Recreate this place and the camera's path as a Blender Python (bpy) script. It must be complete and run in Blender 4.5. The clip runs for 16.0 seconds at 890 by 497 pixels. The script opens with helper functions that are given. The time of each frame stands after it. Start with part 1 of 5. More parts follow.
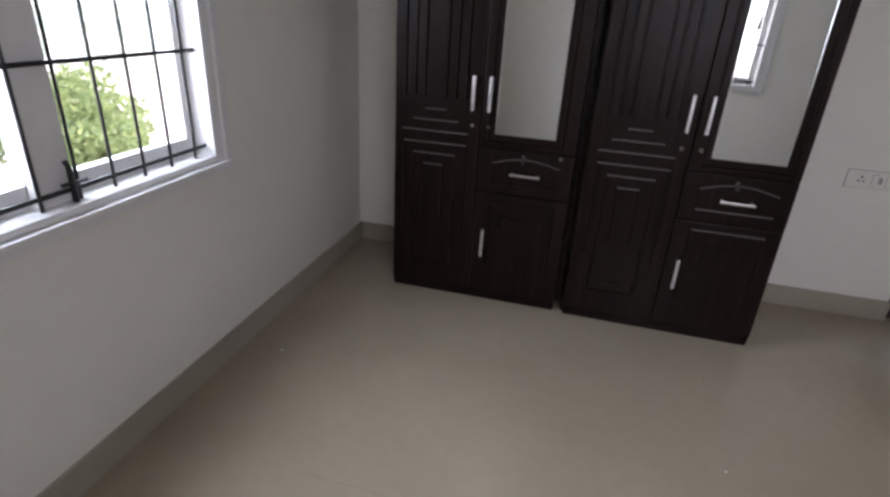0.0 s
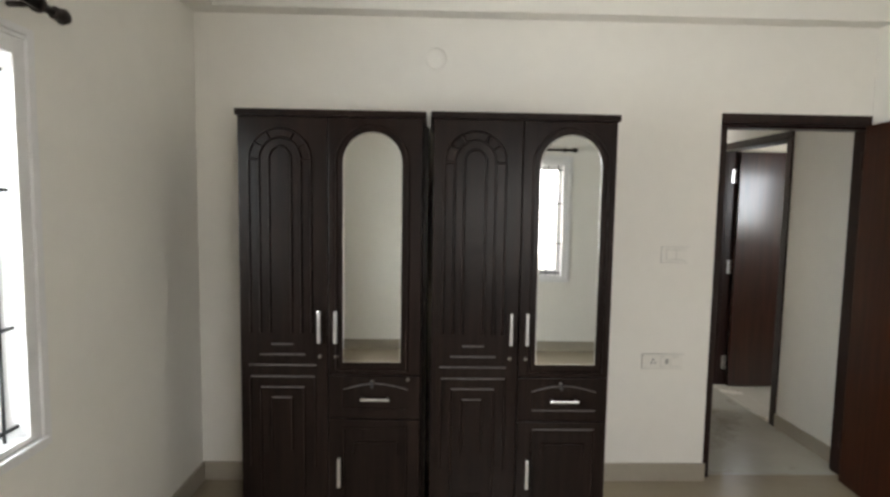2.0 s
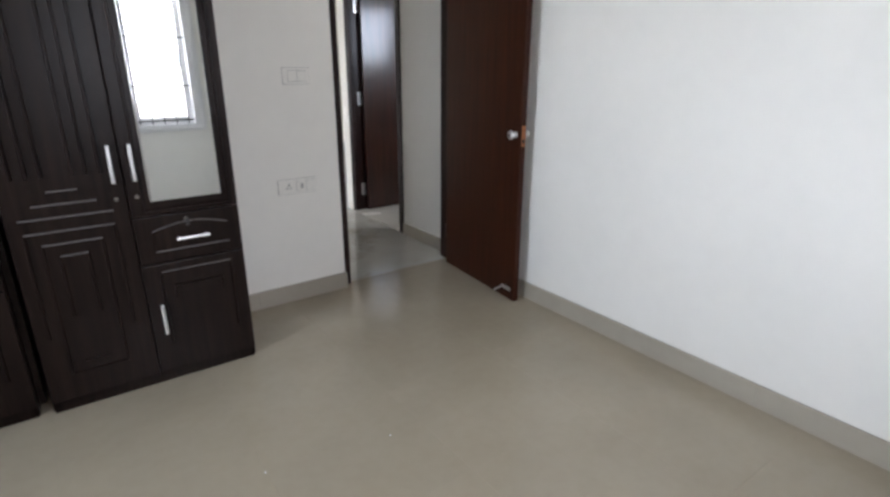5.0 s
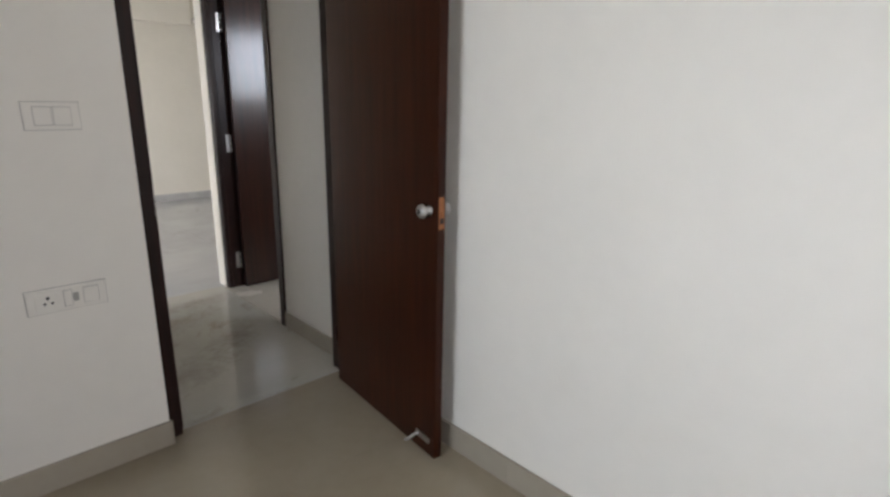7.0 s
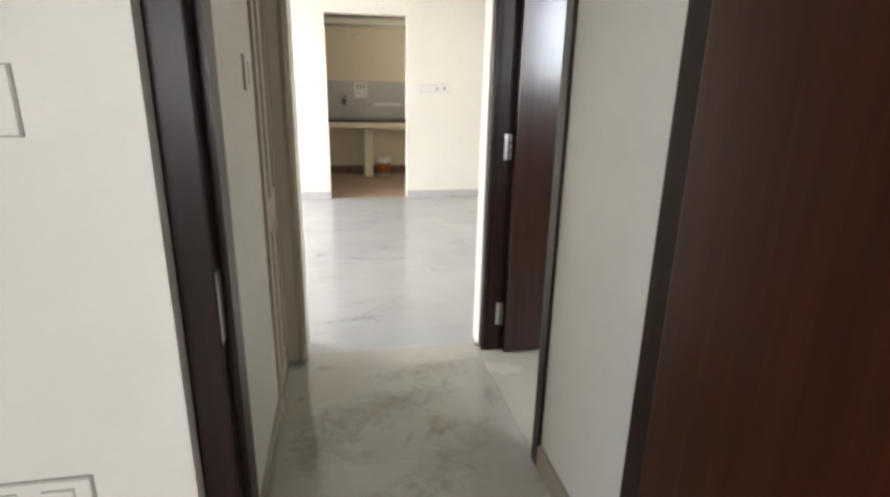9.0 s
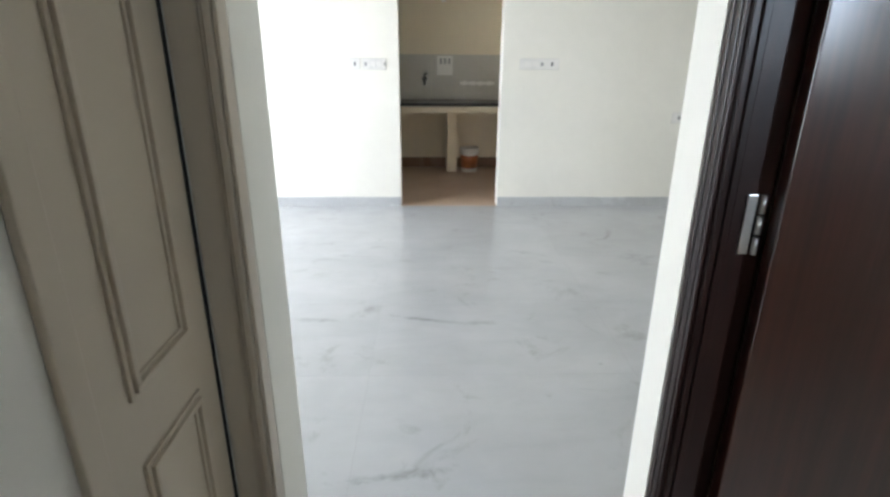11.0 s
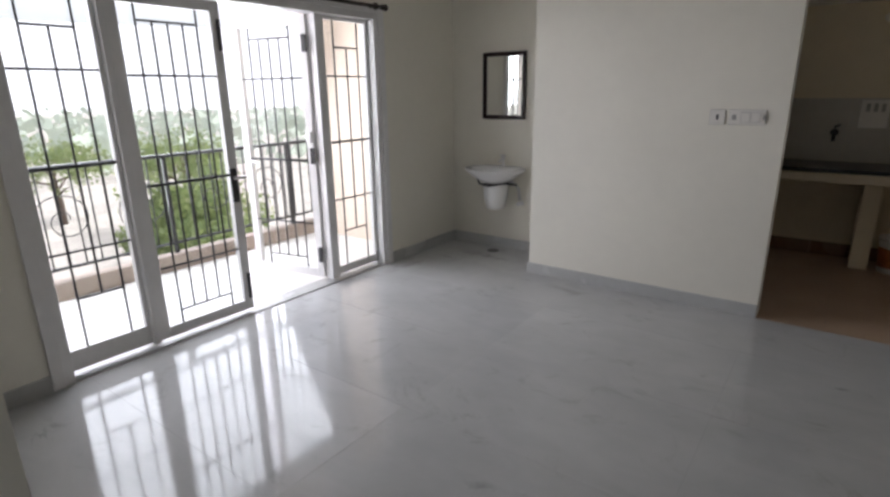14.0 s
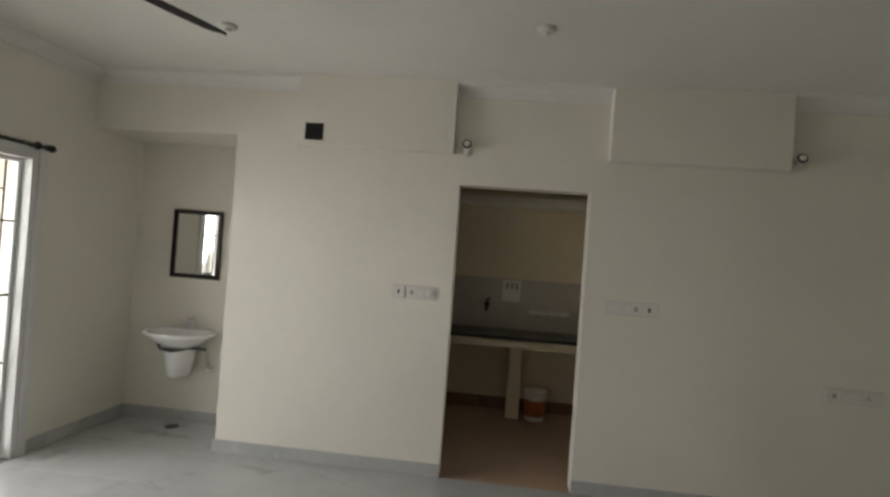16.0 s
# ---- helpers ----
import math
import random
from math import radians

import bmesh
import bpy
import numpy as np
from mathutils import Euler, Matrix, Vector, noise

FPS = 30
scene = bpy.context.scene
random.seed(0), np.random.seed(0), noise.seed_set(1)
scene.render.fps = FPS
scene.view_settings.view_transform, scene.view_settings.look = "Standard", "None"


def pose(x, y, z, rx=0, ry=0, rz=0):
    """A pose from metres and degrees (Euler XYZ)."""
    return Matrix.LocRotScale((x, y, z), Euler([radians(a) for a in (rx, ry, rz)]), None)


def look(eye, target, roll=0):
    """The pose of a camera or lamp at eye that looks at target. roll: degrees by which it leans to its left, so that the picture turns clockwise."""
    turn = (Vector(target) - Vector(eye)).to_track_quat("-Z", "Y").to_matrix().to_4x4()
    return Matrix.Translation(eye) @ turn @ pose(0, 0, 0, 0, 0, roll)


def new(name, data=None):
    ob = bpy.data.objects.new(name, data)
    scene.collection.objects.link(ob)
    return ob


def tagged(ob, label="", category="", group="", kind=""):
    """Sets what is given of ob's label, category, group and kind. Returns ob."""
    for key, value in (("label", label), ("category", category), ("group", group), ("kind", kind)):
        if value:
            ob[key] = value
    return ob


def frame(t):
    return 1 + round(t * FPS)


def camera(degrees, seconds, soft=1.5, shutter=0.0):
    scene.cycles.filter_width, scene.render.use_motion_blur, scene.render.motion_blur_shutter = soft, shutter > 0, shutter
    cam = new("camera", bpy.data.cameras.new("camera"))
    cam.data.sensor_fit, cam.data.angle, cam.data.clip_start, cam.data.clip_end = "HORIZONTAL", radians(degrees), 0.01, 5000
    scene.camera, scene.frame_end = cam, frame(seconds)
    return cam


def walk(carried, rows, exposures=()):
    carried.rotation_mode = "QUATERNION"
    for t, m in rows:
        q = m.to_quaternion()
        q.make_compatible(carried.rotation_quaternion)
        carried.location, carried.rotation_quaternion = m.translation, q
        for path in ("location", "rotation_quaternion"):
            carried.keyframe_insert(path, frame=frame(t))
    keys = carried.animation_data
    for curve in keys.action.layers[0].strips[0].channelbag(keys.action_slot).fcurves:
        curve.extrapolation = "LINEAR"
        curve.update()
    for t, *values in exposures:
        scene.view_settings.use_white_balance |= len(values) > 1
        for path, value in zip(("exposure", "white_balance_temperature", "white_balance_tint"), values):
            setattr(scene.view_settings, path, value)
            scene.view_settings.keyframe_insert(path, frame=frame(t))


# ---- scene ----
cam = camera(79.0, 16.0, soft=2.8)
PATH = [
    (0, (0.283, 0.12, 1.348), (-0.152, 1.892, 0.528), 3.3),
    (0.5, (0.324, 0.085, 1.342), (0.21, 1.894, 0.497), 0.6),
    (1, (0.306, 0.043, 1.389), (0.349, 1.877, 0.594), -1.6),
    (1.5, (0.315, 0.046, 1.503), (0.366, 1.994, 1.05), -0.3),
    (2, (0.304, 0.032, 1.578), (0.353, 2.025, 1.414), 0.9),
    (2.5, (0.324, 0.01, 1.637), (0.354, 2.01, 1.664), 1.6),
    (3, (0.341, 0.028, 1.56), (0.459, 2.022, 1.469), 1.3),
    (3.5, (0.341, 0.017, 1.435), (0.513, 1.953, 0.962), 1.3),
    (4, (0.357, 0.007, 1.37), (0.607, 1.864, 0.671), 1.1),
    (4.5, (0.435, 0.014, 1.379), (1.12, 1.739, 0.635), 2.6),
    (5, (0.494, 0.012, 1.388), (1.61, 1.539, 0.736), 0.2),
    (5.2, (0.592, 0.034, 1.384), (1.809, 1.486, 0.741), 0.0),
    (6.25, (1.02, 0.45, 1.39), (2.475, 1.67, 0.79), 0.7),
    (7.3, (1.5, 0.999, 1.384), (2.664, 2.543, 0.872), 1.1),
    (7.5, (1.603, 1.095, 1.383), (2.602, 2.748, 0.863), 1.0),
    (8, (1.765, 1.477, 1.353), (2.562, 3.231, 0.817), 1.6),
    (8.5, (1.953, 1.853, 1.341), (2.613, 3.656, 0.78), 0.5),
    (9, (2.14, 2.22, 1.347), (2.511, 4.096, 0.762), 1.2),
    (9.2, (2.176, 2.383, 1.326), (2.491, 4.265, 0.73), 1.6),
    (11.3, (2.306, 3.917, 1.378), (2.354, 5.794, 0.688), 0.3),
    (11.5, (2.312, 4.052, 1.366), (2.361, 5.927, 0.672), 0.3),
    (12, (2.333, 4.356, 1.348), (2.325, 6.227, 0.641), 0.6),
    (12.5, (2.273, 4.552, 1.357), (2.186, 6.404, 0.607), 1.2),
    (13, (2.239, 4.677, 1.368), (1.957, 6.505, 0.607), 0.5),
    (13.5, (2.307, 4.807, 1.384), (1.522, 6.49, 0.641), -0.7),
    (14, (2.324, 4.858, 1.464), (1.187, 6.404, 0.901), -0.8),
    (14.5, (2.324, 4.86, 1.516), (1.085, 6.409, 1.258), 0.2),
    (15, (2.352, 4.873, 1.552), (1.205, 6.506, 1.436), 1.8),
    (15.5, (2.36, 4.883, 1.554), (1.659, 6.756, 1.535), 3.8),
    (16, (2.361, 4.909, 1.573), (2.148, 6.898, 1.59), 4.2),
]
EXPOSURES = [(0, 3.15, 6250, 26), (0.5, 3.62, 6550, 22), (1, 4.1, 6450, 18), (1.5, 4.13, 6750, 16), (2.5, 3.6, 7000, 16), (3.5, 4.45, 6450, 19), (4, 4.4, 6350, 21), (5, 3.75, 6150, 20), (7.5, 3.55, 6600, 20), (8.5, 4.3, 6550, 18), (9, 4.42, 6650, 17),
             (11.5, 3.84, 5850, 13), (12.5, 3.3, 6080, 18), (13, 2.92, 6100, 19), (13.5, 2.12, 6150, 20), (14.5, 1.88, 6550, 20), (15, 1.82, 6600, 20), (15.5, 1.70, 6700, 18), (16, 2.12, 6900, 14)]
walk(cam, [(t, look(e, g, r)) for t, e, g, r in PATH], EXPOSURES)

# ---- world and light ----
world = bpy.data.worlds.new("overcast_sky")
scene.world = world
world.use_nodes = True
wn = world.node_tree.nodes
sky = wn.new("ShaderNodeTexSky")
sky.sky_type = "NISHITA"
sky.sun_disc = False
sky.sun_elevation = radians(55)
sky.sun_rotation = radians(30)
sky.air_density = 1.0
sky.dust_density = 4.0
sky.ozone_density = 1.0
# high cloud takes most of the blue out of the sky
grey = wn.new("ShaderNodeHueSaturation")
grey.inputs["Saturation"].default_value = 0.25
world.node_tree.links.new(sky.outputs[0], grey.inputs["Color"])
world.node_tree.links.new(grey.outputs[0], wn["Background"].inputs[0])
wn["Background"].inputs[1].default_value = 0.10

sun_data = bpy.data.lights.new("sun", "SUN")
sun_data.energy = 1.5
sun_data.angle = radians(12)
sun_data.color = (1.0, 0.96, 0.9)
sun = new("sun", sun_data)
sun.matrix_world = look((20, 35, 45), (0, 5, 0))


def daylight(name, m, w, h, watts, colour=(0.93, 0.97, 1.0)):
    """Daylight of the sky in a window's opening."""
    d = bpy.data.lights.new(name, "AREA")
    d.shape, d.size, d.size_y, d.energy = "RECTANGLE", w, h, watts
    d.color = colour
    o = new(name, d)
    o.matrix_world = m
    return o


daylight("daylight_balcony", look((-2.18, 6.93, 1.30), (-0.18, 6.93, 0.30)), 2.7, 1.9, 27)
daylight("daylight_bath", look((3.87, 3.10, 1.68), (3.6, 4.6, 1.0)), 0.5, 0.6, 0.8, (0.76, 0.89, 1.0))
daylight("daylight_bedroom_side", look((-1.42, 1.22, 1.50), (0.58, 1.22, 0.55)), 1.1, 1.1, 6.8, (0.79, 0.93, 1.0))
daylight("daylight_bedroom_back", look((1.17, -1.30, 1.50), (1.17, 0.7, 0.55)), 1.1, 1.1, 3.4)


# ---- materials ----
def material(name, rough=0.5, metal=0.0):
    m = bpy.data.materials.new(name)
    m.use_nodes = True
    b = m.node_tree.nodes["Principled BSDF"]
    b.inputs["Roughness"].default_value = rough
    b.inputs["Metallic"].default_value = metal
    return m, m.node_tree, b


def coords(nt, scale=(1, 1, 1), rot=(0, 0, 0)):
    g = nt.nodes.new("ShaderNodeNewGeometry")
    mp = nt.nodes.new("ShaderNodeMapping")
    mp.inputs["Scale"].default_value = scale
    mp.inputs["Rotation"].default_value = rot
    nt.links.new(g.outputs["Position"], mp.inputs["Vector"])
    return mp.outputs[0]


def noise_tex(nt, vec, scale, detail=4, rough=0.55, distort=0.0):
    n = nt.nodes.new("ShaderNodeTexNoise")
    n.inputs["Scale"].default_value = scale
    n.inputs["Detail"].default_value = detail
    n.inputs["Roughness"].default_value = rough
    n.inputs["Distortion"].default_value = distort
    nt.links.new(vec, n.inputs["Vector"])
    return n.outputs["Fac"]


def ramp(nt, fac, stops):
    r = nt.nodes.new("ShaderNodeValToRGB")
    while len(r.color_ramp.elements) < len(stops):
        r.color_ramp.elements.new(0.5)
    for e, (p, c) in zip(r.color_ramp.elements, stops):
        e.position = p
        e.color = (*c, 1)
    nt.links.new(fac, r.inputs[0])
    return r.outputs["Color"]


def mix(nt, a, b, fac, mode="MIX"):
    x = nt.nodes.new("ShaderNodeMix")
    x.data_type, x.blend_type = "RGBA", mode
    for s, v in ((x.inputs[0], fac), (x.inputs[6], a), (x.inputs[7], b)):
        if isinstance(v, (int, float)):
            s.default_value = v
        elif isinstance(v, tuple):
            s.default_value = (*v, 1)
        else:
            nt.links.new(v, s)
    return x.outputs[2]


def bump(nt, b, h, strength, dist=0.01):
    n = nt.nodes.new("ShaderNodeBump")
    n.inputs["Strength"].default_value = strength
    n.inputs["Distance"].default_value = dist
    nt.links.new(h, n.inputs["Height"])
    nt.links.new(n.outputs[0], b.inputs["Normal"])


def paint(name, c, rough=0.55, var=0.05):
    m, nt, b = material(name, rough)
    v = coords(nt)
    big = noise_tex(nt, v, 0.9, 5)
    fine = noise_tex(nt, v, 14, 2)
    lo, hi = tuple(x * (1 - var) for x in c), tuple(min(1, x * (1 + var * 0.5)) for x in c)
    col = ramp(nt, big, [(0.3, lo), (0.7, hi)])
    nt.links.new(mix(nt, col, ramp(nt, fine, [(0.35, (0.97, 0.97, 0.97)), (0.65, (1, 1, 1))]), 0.5, "MULTIPLY"), b.inputs["Base Color"])
    bump(nt, b, noise_tex(nt, v, 22, 2), 0.06, 0.003)
    return m


def wood(name, dark, light, rough=0.3, along=(7, 7, 0.5), coat=0.0, wear=0.25):
    m, nt, b = material(name, rough)
    v = coords(nt, along)
    g = noise_tex(nt, v, 4, 5, 0.55, 0.4)
    g2 = noise_tex(nt, coords(nt, tuple(a * 2.2 for a in along)), 6, 2, 0.5)
    col = ramp(nt, g, [(0.3, dark), (0.52, tuple((d + l) / 2 for d, l in zip(dark, light))), (0.72, light)])
    nt.links.new(mix(nt, col, ramp(nt, g2, [(0.3, (0.7, 0.7, 0.7)), (0.65, (1, 1, 1))]), 0.5, "MULTIPLY"), b.inputs["Base Color"])
    nt.links.new(ramp(nt, noise_tex(nt, coords(nt), 3.0, 5), [(0.3, (rough * (1 - wear),) * 3), (0.7, (min(1, rough * (1 + wear)),) * 3)]), b.inputs["Roughness"])
    b.inputs["Coat Weight"].default_value = coat
    b.inputs["Coat Roughness"].default_value = 0.18
    bump(nt, b, g2, 0.05, 0.001)
    return m


def plain(name, c, rough=0.5, metal=0.0, var=0.12, scale=14):
    m, nt, b = material(name, rough, metal)
    f = noise_tex(nt, coords(nt), scale, 4)
    nt.links.new(ramp(nt, f, [(0.3, tuple(x * (1 - var) for x in c)), (0.7, c)]), b.inputs["Base Color"])
    return m


WALL = paint("cream_wall_paint", (0.80, 0.775, 0.715))
HALLWALL = paint("white_wall_paint", (0.82, 0.79, 0.695))
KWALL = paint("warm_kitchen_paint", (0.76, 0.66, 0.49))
CEIL = paint("ceiling_paint", (0.80, 0.79, 0.75), 0.7)
CREAM = paint("cream_enamel_paint", (0.52, 0.445, 0.34), 0.35, 0.08)
FRAME_W = plain("white_enamel_frame", (0.78, 0.77, 0.76), 0.32, 0.0, 0.06)
DOORWOOD = wood("mahogany_door_wood", (0.021, 0.0049, 0.0017), (0.046, 0.0108, 0.0038), 0.34, (9, 9, 0.45), 0.10, 0.1)
DOORWOOD.node_tree.nodes["Principled BSDF"].inputs["Specular IOR Level"].default_value = 0.15
BATHWOOD = wood("varnished_bath_door_wood", (0.018, 0.0042, 0.0026), (0.044, 0.0104, 0.0054), 0.30, (9, 9, 0.45), 1.0, 0.06)
BATHWOOD.node_tree.nodes["Principled BSDF"].inputs["Specular IOR Level"].default_value = 0.2
BATHWOOD.node_tree.nodes["Principled BSDF"].inputs["Coat IOR"].default_value = 1.55
BATHWOOD.node_tree.nodes["Principled BSDF"].inputs["Coat Roughness"].default_value = 0.18
FRAMEWOOD = wood("dark_frame_wood", (0.010, 0.0038, 0.003), (0.025, 0.0086, 0.0064), 0.36, (9, 9, 0.5), 0.05, 0.08)
FRAMEWOOD.node_tree.nodes["Principled BSDF"].inputs["Specular IOR Level"].default_value = 0.25
WENGE = wood("wenge_laminate", (0.0060, 0.0037, 0.0030), (0.0185, 0.0108, 0.0084), 0.30, (11, 11, 0.5), 0.0, 0.04)
WENGE.node_tree.nodes["Principled BSDF"].inputs["Specular IOR Level"].default_value = 0.12
# BLACK paints the shade inside gaps and holes
BLACK = plain("black_gap_and_hole_shade", (0.005, 0.0045, 0.0045), 0.8)
STEEL = plain("brushed_steel", (0.72, 0.72, 0.72), 0.28, 1.0, 0.15, 40)
DULL = plain("dull_lock_metal", (0.22, 0.20, 0.17), 0.45, 0.8, 0.3, 60)
BRASS = plain("worn_brass", (0.42, 0.17, 0.07), 0.5, 0.5, 0.3, 60)
IRON = plain("black_painted_iron", (0.02, 0.021, 0.022), 0.45)
PLASTIC = plain("white_switch_plastic", (0.79, 0.765, 0.705), 0.35, 0, 0.05)
# grey for painted shade lines round switches, and for their grey modules
GREYLINE = plain("grey_switch_shade_and_parts", (0.37, 0.36, 0.335), 0.5)
DARKPLASTIC = plain("dark_plastic", (0.03, 0.03, 0.03), 0.4)
CERAMIC = plain("white_glazed_ceramic", (0.85, 0.85, 0.84), 0.12, 0, 0.03)
GRANITE = plain("black_granite", (0.03, 0.028, 0.027), 0.15, 0, 0.7, 180)
ROD = plain("dark_brown_metal", (0.035, 0.026, 0.022), 0.4, 0.3)

MIRROR, _nt, _b = material("mirror_glass", 0.015, 1.0)
_b.inputs["Base Color"].default_value = (0.86, 0.87, 0.86, 1)
GLASS, _nt, _b = material("window_glass", 0.0)
_t = _nt.nodes.new("ShaderNodeBsdfTransparent")
_t.inputs[0].default_value = (0.96, 0.98, 0.97, 1)
_g = _nt.nodes.new("ShaderNodeBsdfGlossy")
_g.inputs["Roughness"].default_value = 0.02
_m = _nt.nodes.new("ShaderNodeMixShader")
_m.inputs[0].default_value = 0.025
_nt.links.new(_t.outputs[0], _m.inputs[1])
_nt.links.new(_g.outputs[0], _m.inputs[2])
_nt.links.new(_m.outputs[0], _nt.nodes["Material Output"].inputs[0])


def tile_material(name, lo, hi, rough):
    m, nt, b = material(name, rough)
    v = coords(nt)
    big = noise_tex(nt, v, 1.1, 3, 0.5)
    fine = noise_tex(nt, v, 20, 2, 0.5)
    col = ramp(nt, big, [(0.3, lo), (0.7, hi)])
    col = mix(nt, col, ramp(nt, fine, [(0.3, (0.94, 0.935, 0.92)), (0.62, (1, 1, 1))]), 0.6, "MULTIPLY")
    oi = nt.nodes.new("ShaderNodeObjectInfo")
    col = mix(nt, col, ramp(nt, oi.outputs["Random"], [(0.0, (0.98, 0.98, 0.98)), (1.0, (1, 1, 1))]), 1.0, "MULTIPLY")
    nt.links.new(col, b.inputs["Base Color"])
    nt.links.new(ramp(nt, noise_tex(nt, v, 2.5, 3, 0.5), [(0.3, (rough * 0.85,) * 3), (0.75, (rough * 1.25,) * 3)]), b.inputs["Roughness"])
    return m


TILE = tile_material("beige_vitrified_tile", (0.31, 0.26, 0.188), (0.38, 0.325, 0.242), 0.13)
SKIRT = tile_material("beige_skirting_tile", (0.33, 0.29, 0.23), (0.40, 0.36, 0.29), 0.5)
KTILE = tile_material("tan_kitchen_tile", (0.40, 0.28, 0.19), (0.47, 0.34, 0.24), 0.4)
KSKIRT = tile_material("brown_skirting_tile", (0.20, 0.11, 0.07), (0.26, 0.16, 0.10), 0.3)
BACKSPLASH = tile_material("grey_white_wall_tile", (0.52, 0.49, 0.43), (0.60, 0.57, 0.51), 0.18)
BATHTILE = tile_material("cream_bath_tile", (0.50, 0.46, 0.38), (0.58, 0.54, 0.46), 0.25)
GROUT = plain("grey_grout", (0.29, 0.255, 0.20), 0.8)
MGROUT = plain("pale_grout", (0.42, 0.42, 0.41), 0.8)


def smudge(nt, v, col, spots, tone, edge=(0.20, 0.52)):
    """Dark smudges left on a floor: spots are (x, y, half length, half width, turn)."""
    n = noise_tex(nt, v, 11, 6, 0.7, 1.2)
    for x, y, a, b, r in spots:
        mp = nt.nodes.new("ShaderNodeMapping")
        mp.vector_type = "TEXTURE"
        mp.inputs["Location"].default_value = (x, y, 0)
        mp.inputs["Rotation"].default_value = (0, 0, r)
        mp.inputs["Scale"].default_value = (a, b, 1)
        nt.links.new(v, mp.inputs["Vector"])
        d = nt.nodes.new("ShaderNodeVectorMath")
        d.operation = "LENGTH"
        nt.links.new(mp.outputs[0], d.inputs[0])
        s = nt.nodes.new("ShaderNodeMath")
        s.operation = "MULTIPLY_ADD"
        s.inputs[1].default_value = -0.30
        nt.links.new(d.outputs["Value"], s.inputs[0])
        nt.links.new(n, s.inputs[2])
        f = ramp(nt, s.outputs[0], [(edge[0], (0, 0, 0)), (edge[1], (1, 1, 1))])
        col = mix(nt, col, mix(nt, col, tone, 1.0, "MULTIPLY"), f)
    return col


def marble(name, lo, hi, stain, spots=(), veins=0.6, gloss=0.05, edge=(0.20, 0.52)):
    m, nt, b = material(name, 0.12)
    v = coords(nt)
    warp = noise_tex(nt, v, 1.3, 5, 0.6, 0.4)
    col = ramp(nt, warp, [(0.25, lo), (0.72, hi)])
    fine = noise_tex(nt, coords(nt, (1, 2.6, 1), (0, 0, 0.35)), 2.6, 5, 0.6, 0.9)
    col = mix(nt, col, ramp(nt, fine, [(0.28, (0.88, 0.885, 0.885)), (0.6, (1, 1, 1))]), 0.85 * veins, "MULTIPLY")
    # sparse dark veins: a thin band of a warped noise
    vein = noise_tex(nt, coords(nt, (0.7, 2.4, 1), (0, 0, 0.25)), 1.2, 6, 0.58, 1.2)
    band = ramp(nt, vein, [(0.485, (1, 1, 1)), (0.5, (0.42, 0.44, 0.42)), (0.515, (1, 1, 1))])
    gate = ramp(nt, noise_tex(nt, v, 1.7, 3), [(0.62, (0, 0, 0)), (0.7, (veins,) * 3)])
    col = mix(nt, col, mix(nt, col, band, 1.0, "MULTIPLY"), gate)
    # worn and stained patches
    st = ramp(nt, noise_tex(nt, v, 3.1, 7, 0.7, 0.8), [(0.58, (0, 0, 0)), (0.74, (1, 1, 1))])
    col = mix(nt, col, mix(nt, col, stain, 1.0, "MULTIPLY"), st)
    col = smudge(nt, v, col, spots, tuple(0.35 + 0.45 * c for c in stain), edge)
    oi = nt.nodes.new("ShaderNodeObjectInfo")
    col = mix(nt, col, ramp(nt, oi.outputs["Random"], [(0.0, (0.95, 0.95, 0.95)), (1.0, (1, 1, 1))]), 1.0, "MULTIPLY")
    nt.links.new(col, b.inputs["Base Color"])
    nt.links.new(ramp(nt, noise_tex(nt, v, 3, 4, 0.6), [(0.3, (gloss,) * 3), (0.75, (gloss * 2.6,) * 3)]), b.inputs["Roughness"])
    return m


MARBLE = marble("white_grey_marble", (0.465, 0.47, 0.462), (0.555, 0.56, 0.552), (0.72, 0.71, 0.67),
                [(1.66, 6.37, 0.15, 0.028, -0.1), (1.95, 6.49, 0.05, 0.05, 0.6), (2.28, 6.36, 0.24, 0.022, -0.25), (2.56, 6.32, 0.10, 0.035, 0.1), (1.40, 6.33, 0.07, 0.03, 0.3),
                 (3.10, 5.90, 0.018, 0.014, 0), (2.50, 7.95, 0.05, 0.02, 0.3), (-0.60, 8.30, 0.22, 0.08, 1.2), (-0.20, 8.90, 0.26, 0.08, 0), (2.18, 5.20, 0.22, 0.025, 0.15)])
PMARBLE = marble("worn_passage_marble", (0.42, 0.40, 0.335), (0.54, 0.515, 0.45), (0.60, 0.54, 0.45),
                 [(2.12, 3.55, 0.30, 0.14, 0.5), (2.50, 3.85, 0.24, 0.12, 0.9), (2.25, 4.25, 0.34, 0.11, 0.35), (2.55, 4.55, 0.22, 0.10, 0.2), (2.02, 4.02, 0.16, 0.10, 1.2),
                  (1.93, 4.38, 0.03, 0.02, 0.4), (2.03, 4.64, 0.05, 0.03, 0), (2.20, 3.97, 0.03, 0.02, 0), (2.50, 4.06, 0.03, 0.03, 0)], 0.15, 0.08, (0.10, 0.70))
MSKIRT = tile_material("grey_marble_skirting", (0.445, 0.45, 0.438), (0.54, 0.545, 0.532), 0.25)


